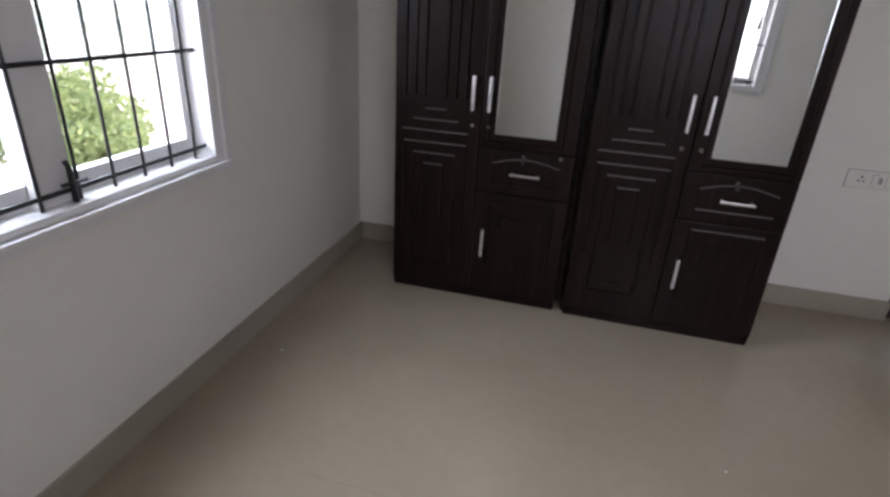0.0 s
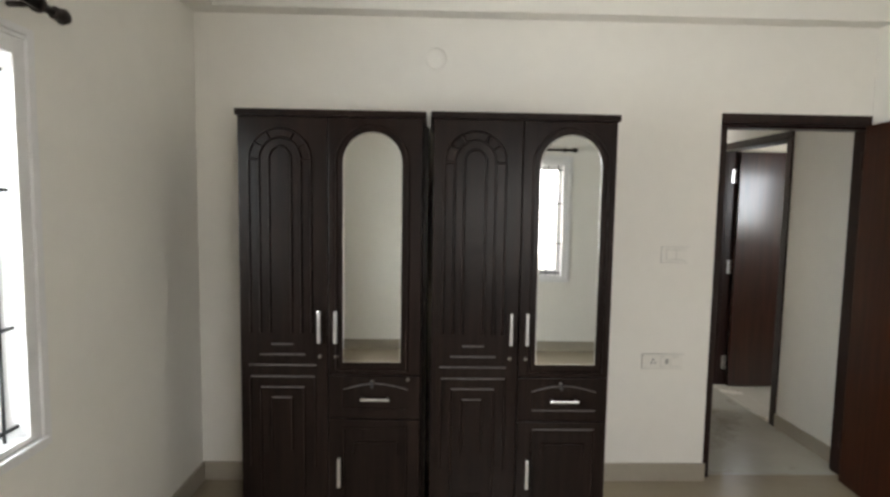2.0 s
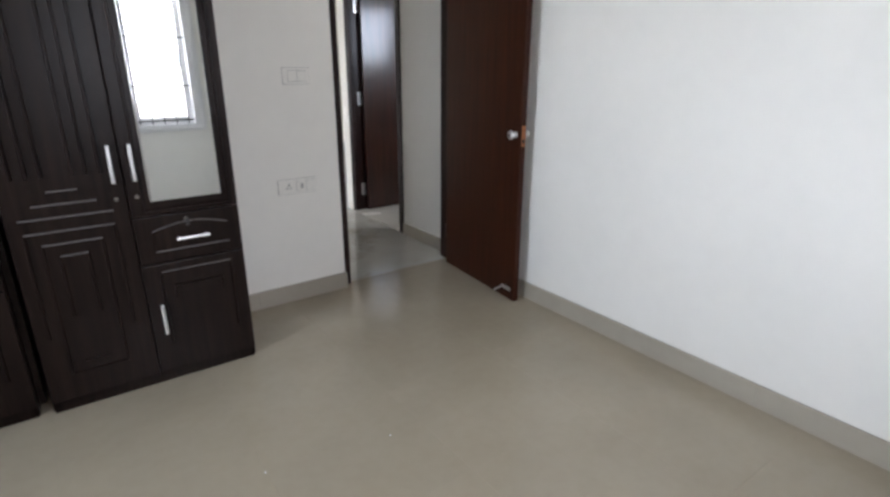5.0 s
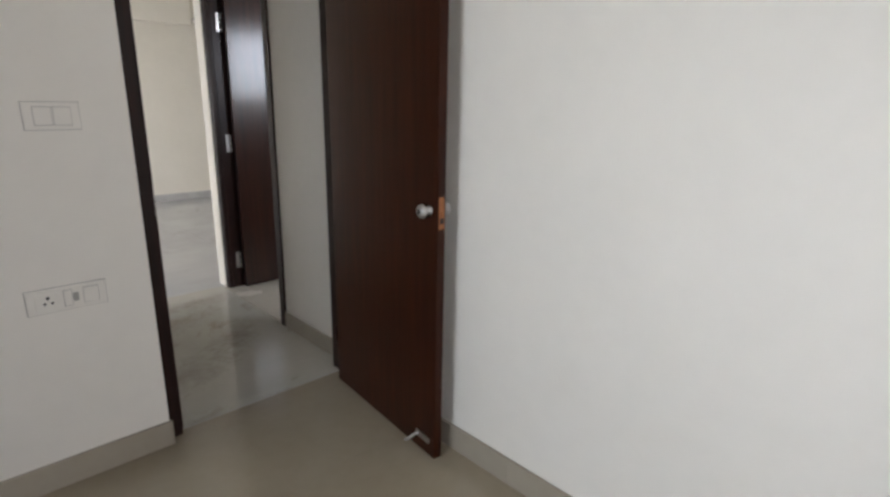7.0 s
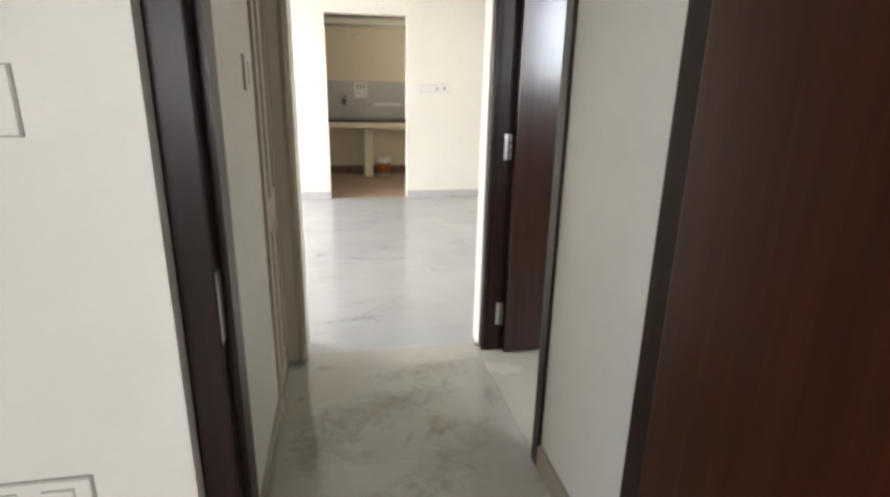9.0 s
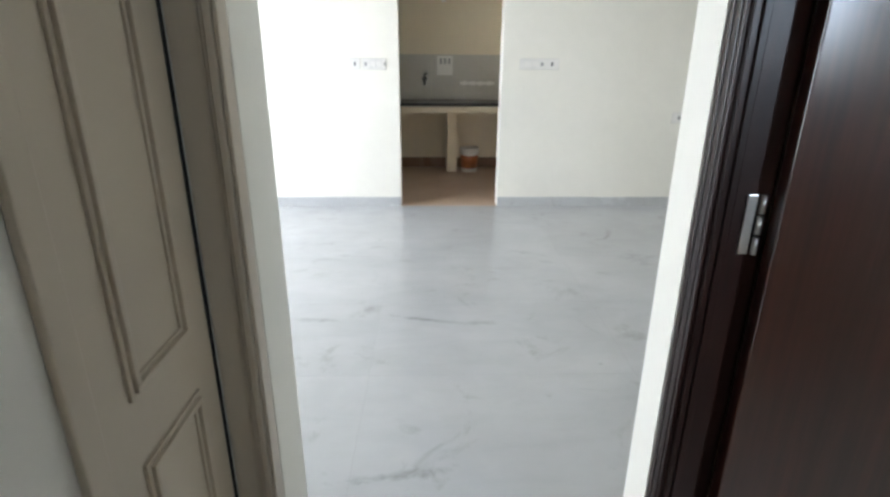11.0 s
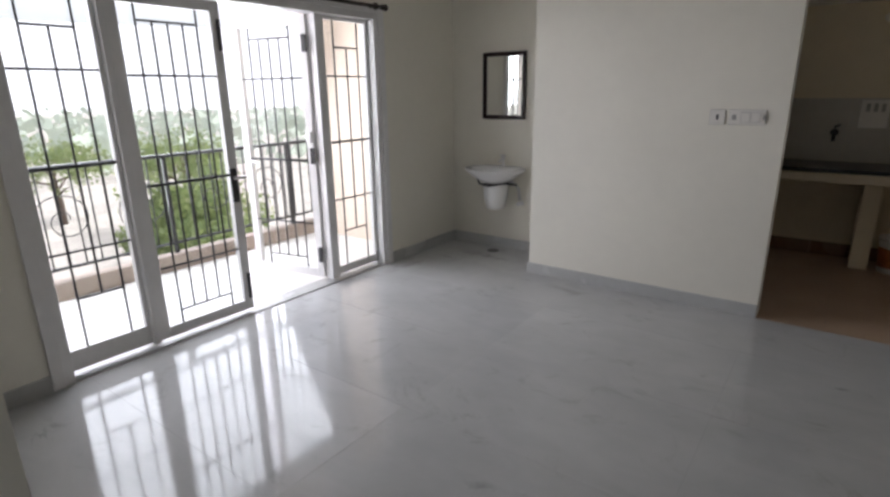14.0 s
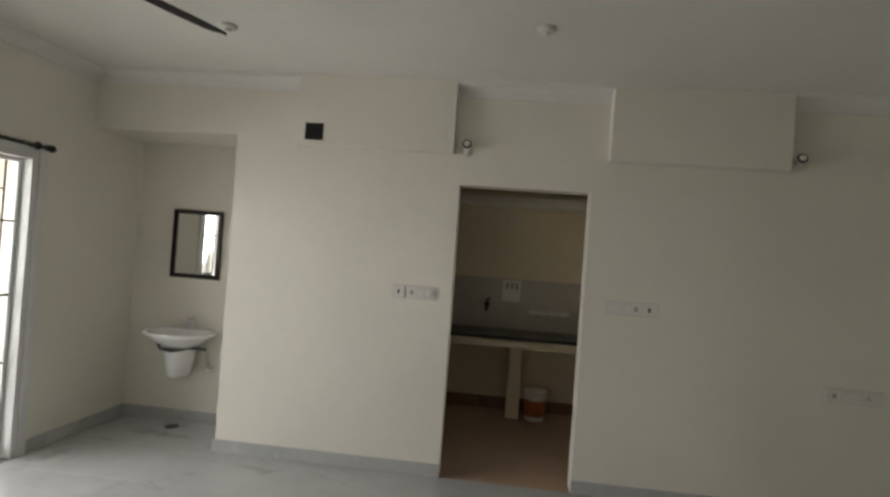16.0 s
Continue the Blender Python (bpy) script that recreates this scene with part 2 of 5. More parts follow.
# ---- mesh helpers ----
def box(bm, x0, x1, y0, y1, z0, z1, bevel=0.0):
    vs = [bm.verts.new((x, y, z)) for x in (x0, x1) for y in (y0, y1) for z in (z0, z1)]
    fs = [bm.faces.new([vs[i] for i in q]) for q in ((0, 1, 3, 2), (4, 6, 7, 5), (0, 4, 5, 1), (2, 3, 7, 6), (0, 2, 6, 4), (1, 5, 7, 3))]
    if bevel:
        es = list({e for f in fs for e in f.edges})
        bmesh.ops.bevel(bm, geom=es, offset=bevel, segments=2, profile=0.6, affect="EDGES")
    return bm


def boxes(*specs, bevel=0.0):
    bm = bmesh.new()
    for s in specs:
        box(bm, *s, bevel=bevel)
    return bm


def tube(bm, pts, r, n=10, cap=True, radii=None):
    """A round bar along a line of points."""
    pts = [Vector(p) for p in pts]
    rings = []
    for i, p in enumerate(pts):
        d = (pts[min(i + 1, len(pts) - 1)] - pts[max(i - 1, 0)]).normalized()
        a = d.orthogonal().normalized() if abs(d.z) > 0.9 else d.cross(Vector((0, 0, 1))).normalized()
        c = d.cross(a)
        rr = radii[i] if radii else r
        rings.append([bm.verts.new(p + (a * math.cos(2 * math.pi * k / n) + c * math.sin(2 * math.pi * k / n)) * rr) for k in range(n)])
    for r0, r1 in zip(rings, rings[1:]):
        for k in range(n):
            bm.faces.new((r0[k], r0[(k + 1) % n], r1[(k + 1) % n], r1[k])).smooth = True
    if cap:
        bm.faces.new(rings[0][::-1])
        bm.faces.new(rings[-1])
    return bm


def lathe(bm, profile, centre, n=28, axis="z"):
    """A turned body: profile rows of (radius, height)."""
    cx, cy, cz = centre
    rings = []
    for r, h in profile:
        ring = []
        for k in range(n):
            a = 2 * math.pi * k / n
            u, v = r * math.cos(a), r * math.sin(a)
            p = {"z": (cx + u, cy + v, cz + h), "x": (cx + h, cy + u, cz + v), "y": (cx + u, cy + h, cz + v)}[axis]
            ring.append(bm.verts.new(p))
        rings.append(ring)
    for r0, r1 in zip(rings, rings[1:]):
        for k in range(n):
            bm.faces.new((r0[k], r0[(k + 1) % n], r1[(k + 1) % n], r1[k])).smooth = True
    bm.faces.new(rings[0][::-1])
    bm.faces.new(rings[-1])
    return bm


def bead(bm, pts, w=0.008, h=0.003, closed=False):
    """A small ridge on a front that faces -y: pts are (x, y, z) in one plane of y."""
    pts = [Vector(p) for p in pts]
    n = len(pts)
    rows = []
    for i, p in enumerate(pts):
        a = pts[i - 1] if (i or closed) else p
        c = pts[(i + 1) % n] if (i < n - 1 or closed) else p
        d = (c - a).normalized()
        s = Vector((-d.z, 0, d.x)) * (w / 2)
        rows.append([bm.verts.new(p + s), bm.verts.new(p + s * 0.35 + Vector((0, -h, 0))), bm.verts.new(p - s * 0.35 + Vector((0, -h, 0))), bm.verts.new(p - s)])
    for i in range(n if closed else n - 1):
        r0, r1 = rows[i], rows[(i + 1) % n]
        for k in range(3):
            bm.faces.new((r0[k], r0[k + 1], r1[k + 1], r1[k]))
    return bm


def mesh_of(name, bm, mat):
    bmesh.ops.recalc_face_normals(bm, faces=bm.faces)
    me = bpy.data.meshes.new(name)
    bm.to_mesh(me)
    bm.free()
    me.materials.append(mat)
    return me


def part(name, bm, mat, parent, label=""):
    ob = new(name, mesh_of(name, bm, mat))
    ob.parent = parent
    if label:
        ob["label"] = label
    return ob


def solid(name, bm, mat, label="", category="", kind="", group=""):
    return tagged(new(name, mesh_of(name, bm, mat)), label, category, group, kind)


def thing(name, loc, label, category, kind="", group=""):
    ob = new(name)
    ob.empty_display_size = 0.1
    ob.location = loc
    return tagged(ob, label, category, group, kind)


def shared(name, me, parent, loc=(0, 0, 0), rot=0.0):
    ob = new(name, me)
    ob.parent = parent
    ob.location = loc
    ob.rotation_euler = (0, 0, rot)
    return ob


# ---- the large structure ----
H = 2.775         # hall ceiling
HB = 2.80         # bedroom and passage ceilings
XW, XE, XP = -0.975, 2.734, 2.82    # bedroom, side faces
YS, YN = -0.85, 3.015   # bedroom, back and front faces


def wall_y(name, x0, x1, y0, y1, z0, z1, holes, mat, label):
    """A wall that runs along y; holes are (y0, y1, z0, z1)."""
    bm = bmesh.new()
    at = y0
    for a, b, c, d in sorted(holes):
        box(bm, x0, x1, at, a, z0, z1)
        if c > z0:
            box(bm, x0, x1, a, b, z0, c)
        box(bm, x0, x1, a, b, d, z1)
        at = b
    if y1 - at > 0.001:
        box(bm, x0, x1, at, y1, z0, z1)
    return solid(name, bm, mat, label, "wall", "structure")


def wall_x(name, x0, x1, y0, y1, z0, z1, holes, mat, label):
    bm = bmesh.new()
    at = x0
    for a, b, c, d in sorted(holes):
        box(bm, at, a, y0, y1, z0, z1)
        if c > z0:
            box(bm, a, b, y0, y1, z0, c)
        box(bm, a, b, y0, y1, d, z1)
        at = b
    if x1 - at > 0.001:
        box(bm, at, x1, y0, y1, z0, z1)
    return solid(name, bm, mat, label, "wall", "structure")


WIN1 = (0.525, 1.775, 0.80, 2.06)      # bedroom side window, y and z
WIN2 = (0.60, 1.75, 0.80, 2.06)      # bedroom back window, x and z
D1 = (1.89, 2.82, 2.10)              # bedroom door, x0, x1, top
DB = (3.785, 4.76, 2.13)              # bath door, y0, y1, top
D2 = (-0.66, 0.26, 2.10)             # second bedroom door, y
DN = (4.31, 4.70, 2.08)              # narrow cream door, y
BAL = (5.71, 8.22, 2.045)             # balcony doors, y
KO = (2.027, 2.936, 2.06)              # kitchen opening, x

wall_y("wall_bedroom_west", XW - 0.18, XW, YS - 0.18, 3.165, 0, HB, [WIN1], WALL, "cream painted bedroom wall with a grilled window")
wall_x("wall_bedroom_south", XW, XE, YS - 0.18, YS, 0, HB, [WIN2], WALL, "cream painted bedroom wall with a second window")
wall_x("wall_bedroom_north", XW, XP, YN, 3.165, 0, HB, [(D1[0], D1[1], 0, D1[2])], WALL, "cream painted wall behind the wardrobes with a doorway")
wall_y("wall_bedroom_east", XE, 2.95, YS - 0.18, YN, 0, HB, [(D2[0], D2[1], 0, D2[2])], WALL, "cream painted bedroom wall with a dark door")
wall_y("wall_passage_east", XP, 2.95, YN, DB[1], 0, HB, [(DB[0], DB[1], 0, DB[2])], WALL, "cream painted passage wall with the bath door")
wall_y("wall_passage_west", 1.70, 1.856, 3.165, 4.738, 0, HB, [(DN[0], DN[1], 0, DN[2])], WALL, "cream painted passage wall")
wall_x("wall_hall_south_west", -0.96, 1.948, 4.742, 4.93, 0, H, [], HALLWALL, "white painted hall wall beside the passage")
wall_x("wall_hall_south_east", 2.836, 6.0, DB[1] + 0.004, 4.88, 0, H, [], HALLWALL, "white painted hall wall beside the bath")
wall_y("wall_hall_west", -0.96, -0.78, 4.93, 9.43, 0, H, [(BAL[0], BAL[1], 0, BAL[2])], HALLWALL, "white painted hall wall with the balcony doors")
wall_x("wall_hall_north", 0.36, 6.0, 8.70, 8.85, 0, H, [(KO[0], KO[1], 0, KO[2])], HALLWALL, "white painted wall with the kitchen opening")
wall_x("wall_niche_back", -0.78, 0.51, 9.25, 9.43, 0, H, [], HALLWALL, "cream white wall of the wash basin niche")
wall_y("wall_niche_side", 0.36, 0.51, 8.85, 9.25, 0, H, [], HALLWALL, "white side wall of the wash basin niche")
wall_y("wall_hall_east", 6.0, 6.15, 4.764, 8.85, 0, H, [], HALLWALL, "white painted hall end wall")
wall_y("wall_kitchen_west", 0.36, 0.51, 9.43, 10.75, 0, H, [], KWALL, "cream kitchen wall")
# the hole is out of view, added to let daylight into the kitchen
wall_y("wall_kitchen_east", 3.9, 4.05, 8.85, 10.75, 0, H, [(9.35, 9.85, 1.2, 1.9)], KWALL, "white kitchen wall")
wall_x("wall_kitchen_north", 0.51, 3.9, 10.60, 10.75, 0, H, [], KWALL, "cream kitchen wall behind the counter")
wall_y("wall_bath_east", 4.3, 4.45, 3.0, 4.764, 0, HB, [], BATHTILE, "cream tiled bath wall")
wall_x("wall_bath_south", 2.95, 4.3, 3.0, 3.15, 0, HB, [(3.30, 4.25, 1.25, 2.05)], BATHTILE, "cream tiled bath wall")
wall_y("wall_store", 1.2, 1.35, 3.165, 4.742, 0, HB, [], WALL, "cream wall of the store behind the narrow door")

solid("ceiling_bedroom", boxes((XW - 0.18, 2.95, YS - 0.18, 3.165, HB, HB + 0.12)), CEIL, "white painted bedroom ceiling", "ceiling", "structure")
solid("ceiling_passage", boxes((1.2, 4.45, 3.165, 4.742, HB, HB + 0.12)), CEIL, "white painted passage ceiling", "ceiling", "structure")
solid("ceiling_hall", boxes((-0.96, 6.15, 4.742, 9.43, H, H + 0.12)), CEIL, "white painted hall ceiling", "ceiling", "structure")
solid("ceiling_kitchen", boxes((0.36, 4.05, 9.43, 10.75, H, H + 0.12), (0.51, 4.05, 8.85, 9.43, H - 0.02, H - 0.004)), CEIL, "white painted kitchen ceiling", "ceiling", "structure")

# bedroom beams under the ceiling
solid("beam_north", boxes((XW, XE, 2.905, YN, 2.572, HB)), WALL, "cream painted ceiling beam above the wardrobes", "beam", "structure")
solid("beam_west", boxes((XW, -0.832, YS, 2.905, 2.572, HB)), WALL, "cream painted ceiling beam above the window", "beam", "structure")
# hall beams
solid("beam_niche", boxes((-0.78, 0.36, 8.70, 9.25, 2.335, H)), HALLWALL, "white beam over the wash basin niche", "beam", "structure")
for a, b in ((0.842, 1.974), (3.031, 4.176)):
    solid("loft_box", boxes((a, b, 8.605, 8.70, 2.27, H), bevel=0.004), HALLWALL, "white plastered box above the hall wall", "wall box", "structure", "wall boxes")


def cornice(name, a, b, inward, z=H, s=0.09):
    """A stepped cove between two points along the ceiling edge; inward is the way into the room."""
    prof = [(0, 0), (0, -s * 1.15), (s * 0.18, -s * 1.1), (s * 0.22, -s * 0.92), (s * 0.4, -s * 0.55), (s * 0.75, -s * 0.28), (s * 1.0, -s * 0.22), (s * 1.05, 0)]
    bm = bmesh.new()
    rings = [[bm.verts.new((p[0] + inward[0] * u, p[1] + inward[1] * u, z + v)) for u, v in prof] for p in (a, b)]
    for k in range(len(prof)):
        q = (k + 1) % len(prof)
        bm.faces.new((rings[0][k], rings[0][q], rings[1][q], rings[1][k]))
    bm.faces.new(rings[0][::-1])
    bm.faces.new(rings[1])
    return solid(name, bm, CEIL, "white moulded ceiling cornice", "cornice", "structure")


cornice("cornice_west", (-0.78, 4.93), (-0.78, 8.70), (1, 0))
cornice("cornice_niche", (-0.68, 8.70), (0.842, 8.70), (0, -1))
cornice("cornice_middle", (1.974, 8.70), (3.031, 8.70), (0, -1))
cornice("cornice_east", (4.176, 8.70), (6.0, 8.70), (0, -1))

# ---- skirtings ----
def skirting(name, spans, mat, label, h=0.10):
    """Skirting boards: spans are (x0, x1, y0, y1); long runs are cut into single boards."""
    root = thing(name, (0, 0, 0), label, "skirting", "structure")
    for x0, x1, y0, y1 in spans:
        n = max(1, round(max(x1 - x0, y1 - y0) / 0.6))
        for i in range(n):
            g = 0.0006
            if x1 - x0 > y1 - y0:
                a, b = x0 + (x1 - x0) * i / n, x0 + (x1 - x0) * (i + 1) / n
                s = (a + g, b - g, y0, y1)
            else:
                a, b = y0 + (y1 - y0) * i / n, y0 + (y1 - y0) * (i + 1) / n
                s = (x0, x1, a + g, b - g)
            bm = boxes((*s, 0, h), bevel=0.002)
            part("skirting_board", bm, mat, root)
    return root


T = 0.014
skirting("baseboard_bedroom", [(XW, XW + T, YS, YN), (XW + T, 1.90, YN - T, YN), (XE - T, XE, 0.27, YN), (XW + T, XE - T, YS, YS + T)], SKIRT, "beige tile skirting round the bedroom", 0.105)
skirting("baseboard_passage", [(1.856, 1.856 + T, 3.165, 4.255), (XP - T, XP, 3.18, DB[0] - 0.002)], SKIRT, "beige tile skirting along the passage")
skirting("baseboard_hall", [(-0.78, 1.948, 4.93, 4.93 + T), (2.836, 6.0, 4.88, 4.88 + T), (-0.78, -0.78 + T, 4.95, 5.65), (-0.78, -0.78 + T, 8.28, 9.25), (-0.78 + T, 0.36, 9.25 - T, 9.25),
                            (0.36 - T, 0.36, 8.70, 9.25 - T), (0.36 - T, KO[0], 8.70 - T, 8.70), (KO[1], 6.0, 8.70 - T, 8.70), (6.0 - T, 6.0, 4.90, 8.68)], MSKIRT, "grey marble skirting round the hall", 0.088)
skirting("baseboard_kitchen", [(0.51, 3.9, 10.60 - T, 10.60), (0.51, 0.51 + T, 8.85, 10.58), (3.9 - T, 3.9, 8.85, 10.58)], KSKIRT, "brown tile skirting round the kitchen", 0.12)


# ---- wardrobes ----
def arch(x0, x1, zs, zt, zb, y, n=14):
    """A line up one side, over a half-round head and down the other; open at the foot."""
    c, r = (x0 + x1) / 2, (x1 - x0) / 2
    pts = [(x0, y, zb), (x0, y, zs)]
    pts += [(c - r * math.cos(math.pi * k / n), y, zs + (zt - zs) * math.sin(math.pi * k / n)) for k in range(1, n)]
    return pts + [(x1, y, zs), (x1, y, zb)]


def bow_handle(parent, x, z0, z1, y, upright=True, name="handle"):
    bm = bmesh.new()
    if upright:
        box(bm, x - 0.008, x + 0.008, y - 0.030, y - 0.018, z0, z1, bevel=0.004)
        for z in (z0 + 0.012, z1 - 0.012):
            box(bm, x - 0.005, x + 0.005, y - 0.02, y, z - 0.006, z + 0.006)
    else:
        zc, a, b = z0, x[0], x[1]
        box(bm, a, b, y - 0.030, y - 0.018, zc - 0.0065, zc + 0.0065, bevel=0.004)
        for q in (a + 0.012, b - 0.012):
            box(bm, q - 0.006, q + 0.006, y - 0.02, y, zc - 0.005, zc + 0.005)
    return part(name, bm, STEEL, parent, "brushed steel bow handle")


def keyhole(parent, x, z, y):
    bm = bmesh.new()
    lathe(bm, [(0.009, 0), (0.009, -0.004), (0.006, -0.006), (0.0035, -0.006)], (x, y, z), 14, "y")
    return part("lock", bm, DULL, parent, "small round dull metal lock")


def wardrobe(x0, yf, label, lower_dash, glass):
    w, d, h = 0.832, 0.505, 1.99
    root = thing("wardrobe", (x0, yf, 0), label, "wardrobe", group="pair of wardrobes")
    y = 0.0
    carcass = boxes((0, 0.018, 0.004, d, 0.012, h - 0.03), (w - 0.018, w, 0.004, d, 0.012, h - 0.03), (0.018, w - 0.018, d - 0.012, d, 0.04, h - 0.03),
                    (0.018, w - 0.018, 0.012, d - 0.012, 0.05, 0.068), (0.395, 0.411, 0.02, d - 0.012, 0.068, h - 0.03))
    part("carcass", carcass, WENGE, root)
    # added dark panel fills the gap, standing in for the shade between wardrobes
    if not lower_dash:
        part("gap_shade_panel", boxes((w + 0.0005, w + 0.026, 0.05, d, 0.03, h - 0.06), bevel=0.003), WENGE, root, "dark panel added for the shade between the wardrobes")
    part("plinth", boxes((0.004, w - 0.004, 0.004, 0.022, 0.0, 0.052), bevel=0.003), WENGE, root)
    part("top", boxes((-0.012, w + 0.012, -0.016, d, h - 0.03, h), bevel=0.005), WENGE, root, "overhanging dark top board")
    s = 0.404    # seam between the doors
    # tall left door
    door = part("door", boxes((0.003, s - 0.002, -0.018, 0.0, 0.055, h - 0.034), bevel=0.003), WENGE, root)
    yb = -0.018
    bm = bmesh.new()
    bead(bm, arch(0.052, 0.330, 1.765, 1.905, 0.98, yb), 0.011, 0.009)
    bead(bm, arch(0.098, 0.284, 1.765, 1.865, 0.98, yb), 0.011, 0.009)
    bead(bm, arch(0.142, 0.240, 1.765, 1.825, 0.98, yb), 0.011, 0.009)
    for xa, xb in ((0.052, 0.098), (0.284, 0.330)):
        bead(bm, [(xa, yb, 1.765), (xb, yb, 1.765)], 0.012, 0.009)
    for k in (2.55, 2.05, 1.09, 0.59):
        c, sn = math.cos(k), math.sin(k)
        bead(bm, [(0.191 + 0.093 * c, yb, 1.765 + 0.1 * sn), (0.191 + 0.139 * c, yb, 1.765 + 0.14 * sn)], 0.011, 0.009)
    part("arched_moulding", bm, WENGE, door)
    for i, (a, b, z) in enumerate(((0.145, 0.245, 0.925), (0.090, 0.300, 0.876), (0.040, 0.350, 0.826), (0.048, 0.345, 0.772), (0.095, 0.295, 0.722), (0.145, 0.238, 0.672))):
        part("moulding_bar", bead(bmesh.new(), [(a, yb, z), (b, yb, z)], 0.008, 0.006), DASH, door, "horizontal moulding with its highlight painted pale")
    bm = bmesh.new()
    for a, b, z in ((0.048, 0.345, 0.772), (0.095, 0.295, 0.722), (0.145, 0.238, 0.672)):
        for q in (a, b):
            bead(bm, [(q, yb, z - 0.008), (q, yb, 0.34 if z > 0.7 else 0.42)], 0.010, 0.005)
    bead(bm, [(0.095, yb, 0.34), (0.095, yb, 0.17), (0.295, yb, 0.17), (0.295, yb, 0.34)], 0.010, 0.005)
    part("lower_moulding", bm, WENGE, door)
    if lower_dash:
        part("moulding_bar", bead(bmesh.new(), [(0.145, yb, 0.215), (0.235, yb, 0.215)], 0.011, 0.004), WENGE, door)
    bow_handle(door, s - 0.038, 0.935, 1.085, yb)
    keyhole(door, s - 0.038, 0.868, yb)
    # mirror door
    md = part("mirror_door", boxes((s + 0.002, w - 0.003, -0.018, 0.0, 0.782, h - 0.034), bevel=0.003), WENGE, root)
    (mx0, mx1), zs, zt, zb = glass, 1.755, 1.897, 0.841
    pts = arch(mx0, mx1, zs, zt, zb, yb, 20)
    bm = bmesh.new()
    bead(bm, arch(mx0 - 0.028, mx1 + 0.028, zs, zt + 0.028, 0.80, yb, 20), 0.012, 0.006)
    bead(bm, [(mx0 - 0.03, yb, 0.805), (mx1 + 0.03, yb, 0.805)], 0.012, 0.006)
    part("mirror_moulding", bm, WENGE, md)
    bm = bmesh.new()
    f = [bm.verts.new((p[0], yb - 0.0035, p[2])) for p in pts]
    bk = [bm.verts.new((p[0], yb - 0.0005, p[2])) for p in pts]
    bm.faces.new(f)
    for k in range(len(f)):
        q = (k + 1) % len(f)
        bm.faces.new((f[k], f[q], bk[q], bk[k]))
    mir = part("mirror", bm, MIRROR, md, "arched mirror with a bevelled edge")
    part("bevel_edge", bead(bmesh.new(), [(p[0], yb - 0.0033, p[2]) for p in arch(mx0 + 0.003, mx1 - 0.003, zs, zt - 0.003, zb + 0.003, 0, 20)], 0.007, 0.0022, True), CHROME, mir, "bright bevelled mirror edge")
    bow_handle(md, s + 0.036, 0.935, 1.085, yb)
    keyhole(md, s + 0.036, 0.868, yb)
    # drawer
    dr = part("drawer", boxes((s + 0.002, w - 0.003, -0.018, 0.0, 0.572, 0.777), bevel=0.003), WENGE, root)
    xc = (s + w) / 2 + 0.005
    pts = [(xc - 0.15 + 0.30 * k / 12, yb, 0.712 + 0.028 * math.sin(math.pi * k / 12)) for k in range(13)]
    part("drawer_moulding", bead(bmesh.new(), pts, 0.006, 0.004), DASH, dr)
    part("drawer_moulding", bead(bmesh.new(), [(xc - 0.15, yb, 0.622), (xc + 0.15, yb, 0.622)], 0.007, 0.004), DASH if lower_dash else WENGE, dr)
    part("drawer_moulding", bead(bmesh.new(), [(xc - 0.15, yb, 0.622), (xc - 0.15, yb, 0.712)], 0.008, 0.003), WENGE, dr)
    bow_handle(dr, (xc - 0.068, xc + 0.068), 0.671, None, yb, False)
    lock = keyhole(dr, xc - 0.015, 0.750, yb)
    part("key", boxes((xc - 0.0165, xc - 0.0135, yb - 0.016, yb - 0.0055, 0.747, 0.753), (xc - 0.022, xc - 0.008, yb - 0.018, yb - 0.015, 0.722, 0.756), bevel=0.001), DARKPLASTIC, lock, "small dark key in the lock")
    if not lower_dash:
        keyhole(dr, w - 0.06, 0.762, yb)
    # lower door
    ld = part("lower_door", boxes((s + 0.002, w - 0.003, -0.018, 0.0, 0.055, 0.566), bevel=0.003), WENGE, root)
    part("moulding_bar", bead(bmesh.new(), [(xc - 0.145, yb, 0.53), (xc + 0.145, yb, 0.53)], 0.007, 0.0045), DASH if lower_dash else WENGE, ld)
    bm = bmesh.new()
    bead(bm, [(xc - 0.145, yb, 0.515), (xc - 0.145, yb, 0.2)], 0.010, 0.005)
    bead(bm, [(xc + 0.145, yb, 0.515), (xc + 0.145, yb, 0.2)], 0.010, 0.005)
    bead(bm, [(xc - 0.10, yb, 0.40), (xc - 0.10, yb, 0.46), (xc + 0.10, yb, 0.46), (xc + 0.10, yb, 0.40)], 0.010, 0.005)
    part("panel_moulding", bm, WENGE, ld)
    bow_handle(ld, s + 0.052, 0.250, 0.390, yb)
    return root


# pale tone that paints the highlights on the wardrobe mouldings
DASH = plain("pale_moulding_highlight", (0.12, 0.105, 0.10), 0.38, 0, 0.3, 60)
CHROME = plain("bevelled_mirror_edge", (0.92, 0.93, 0.93), 0.08, 1.0, 0.04)
wardrobe(-0.572, 2.508, "dark wenge wardrobe with arched mirror beside the window wall", False, (0.470, 0.740))
wardrobe(0.306, 2.494, "scuffed dark wenge wardrobe with an arched mirror beside the switches", True, (0.483, 0.764))


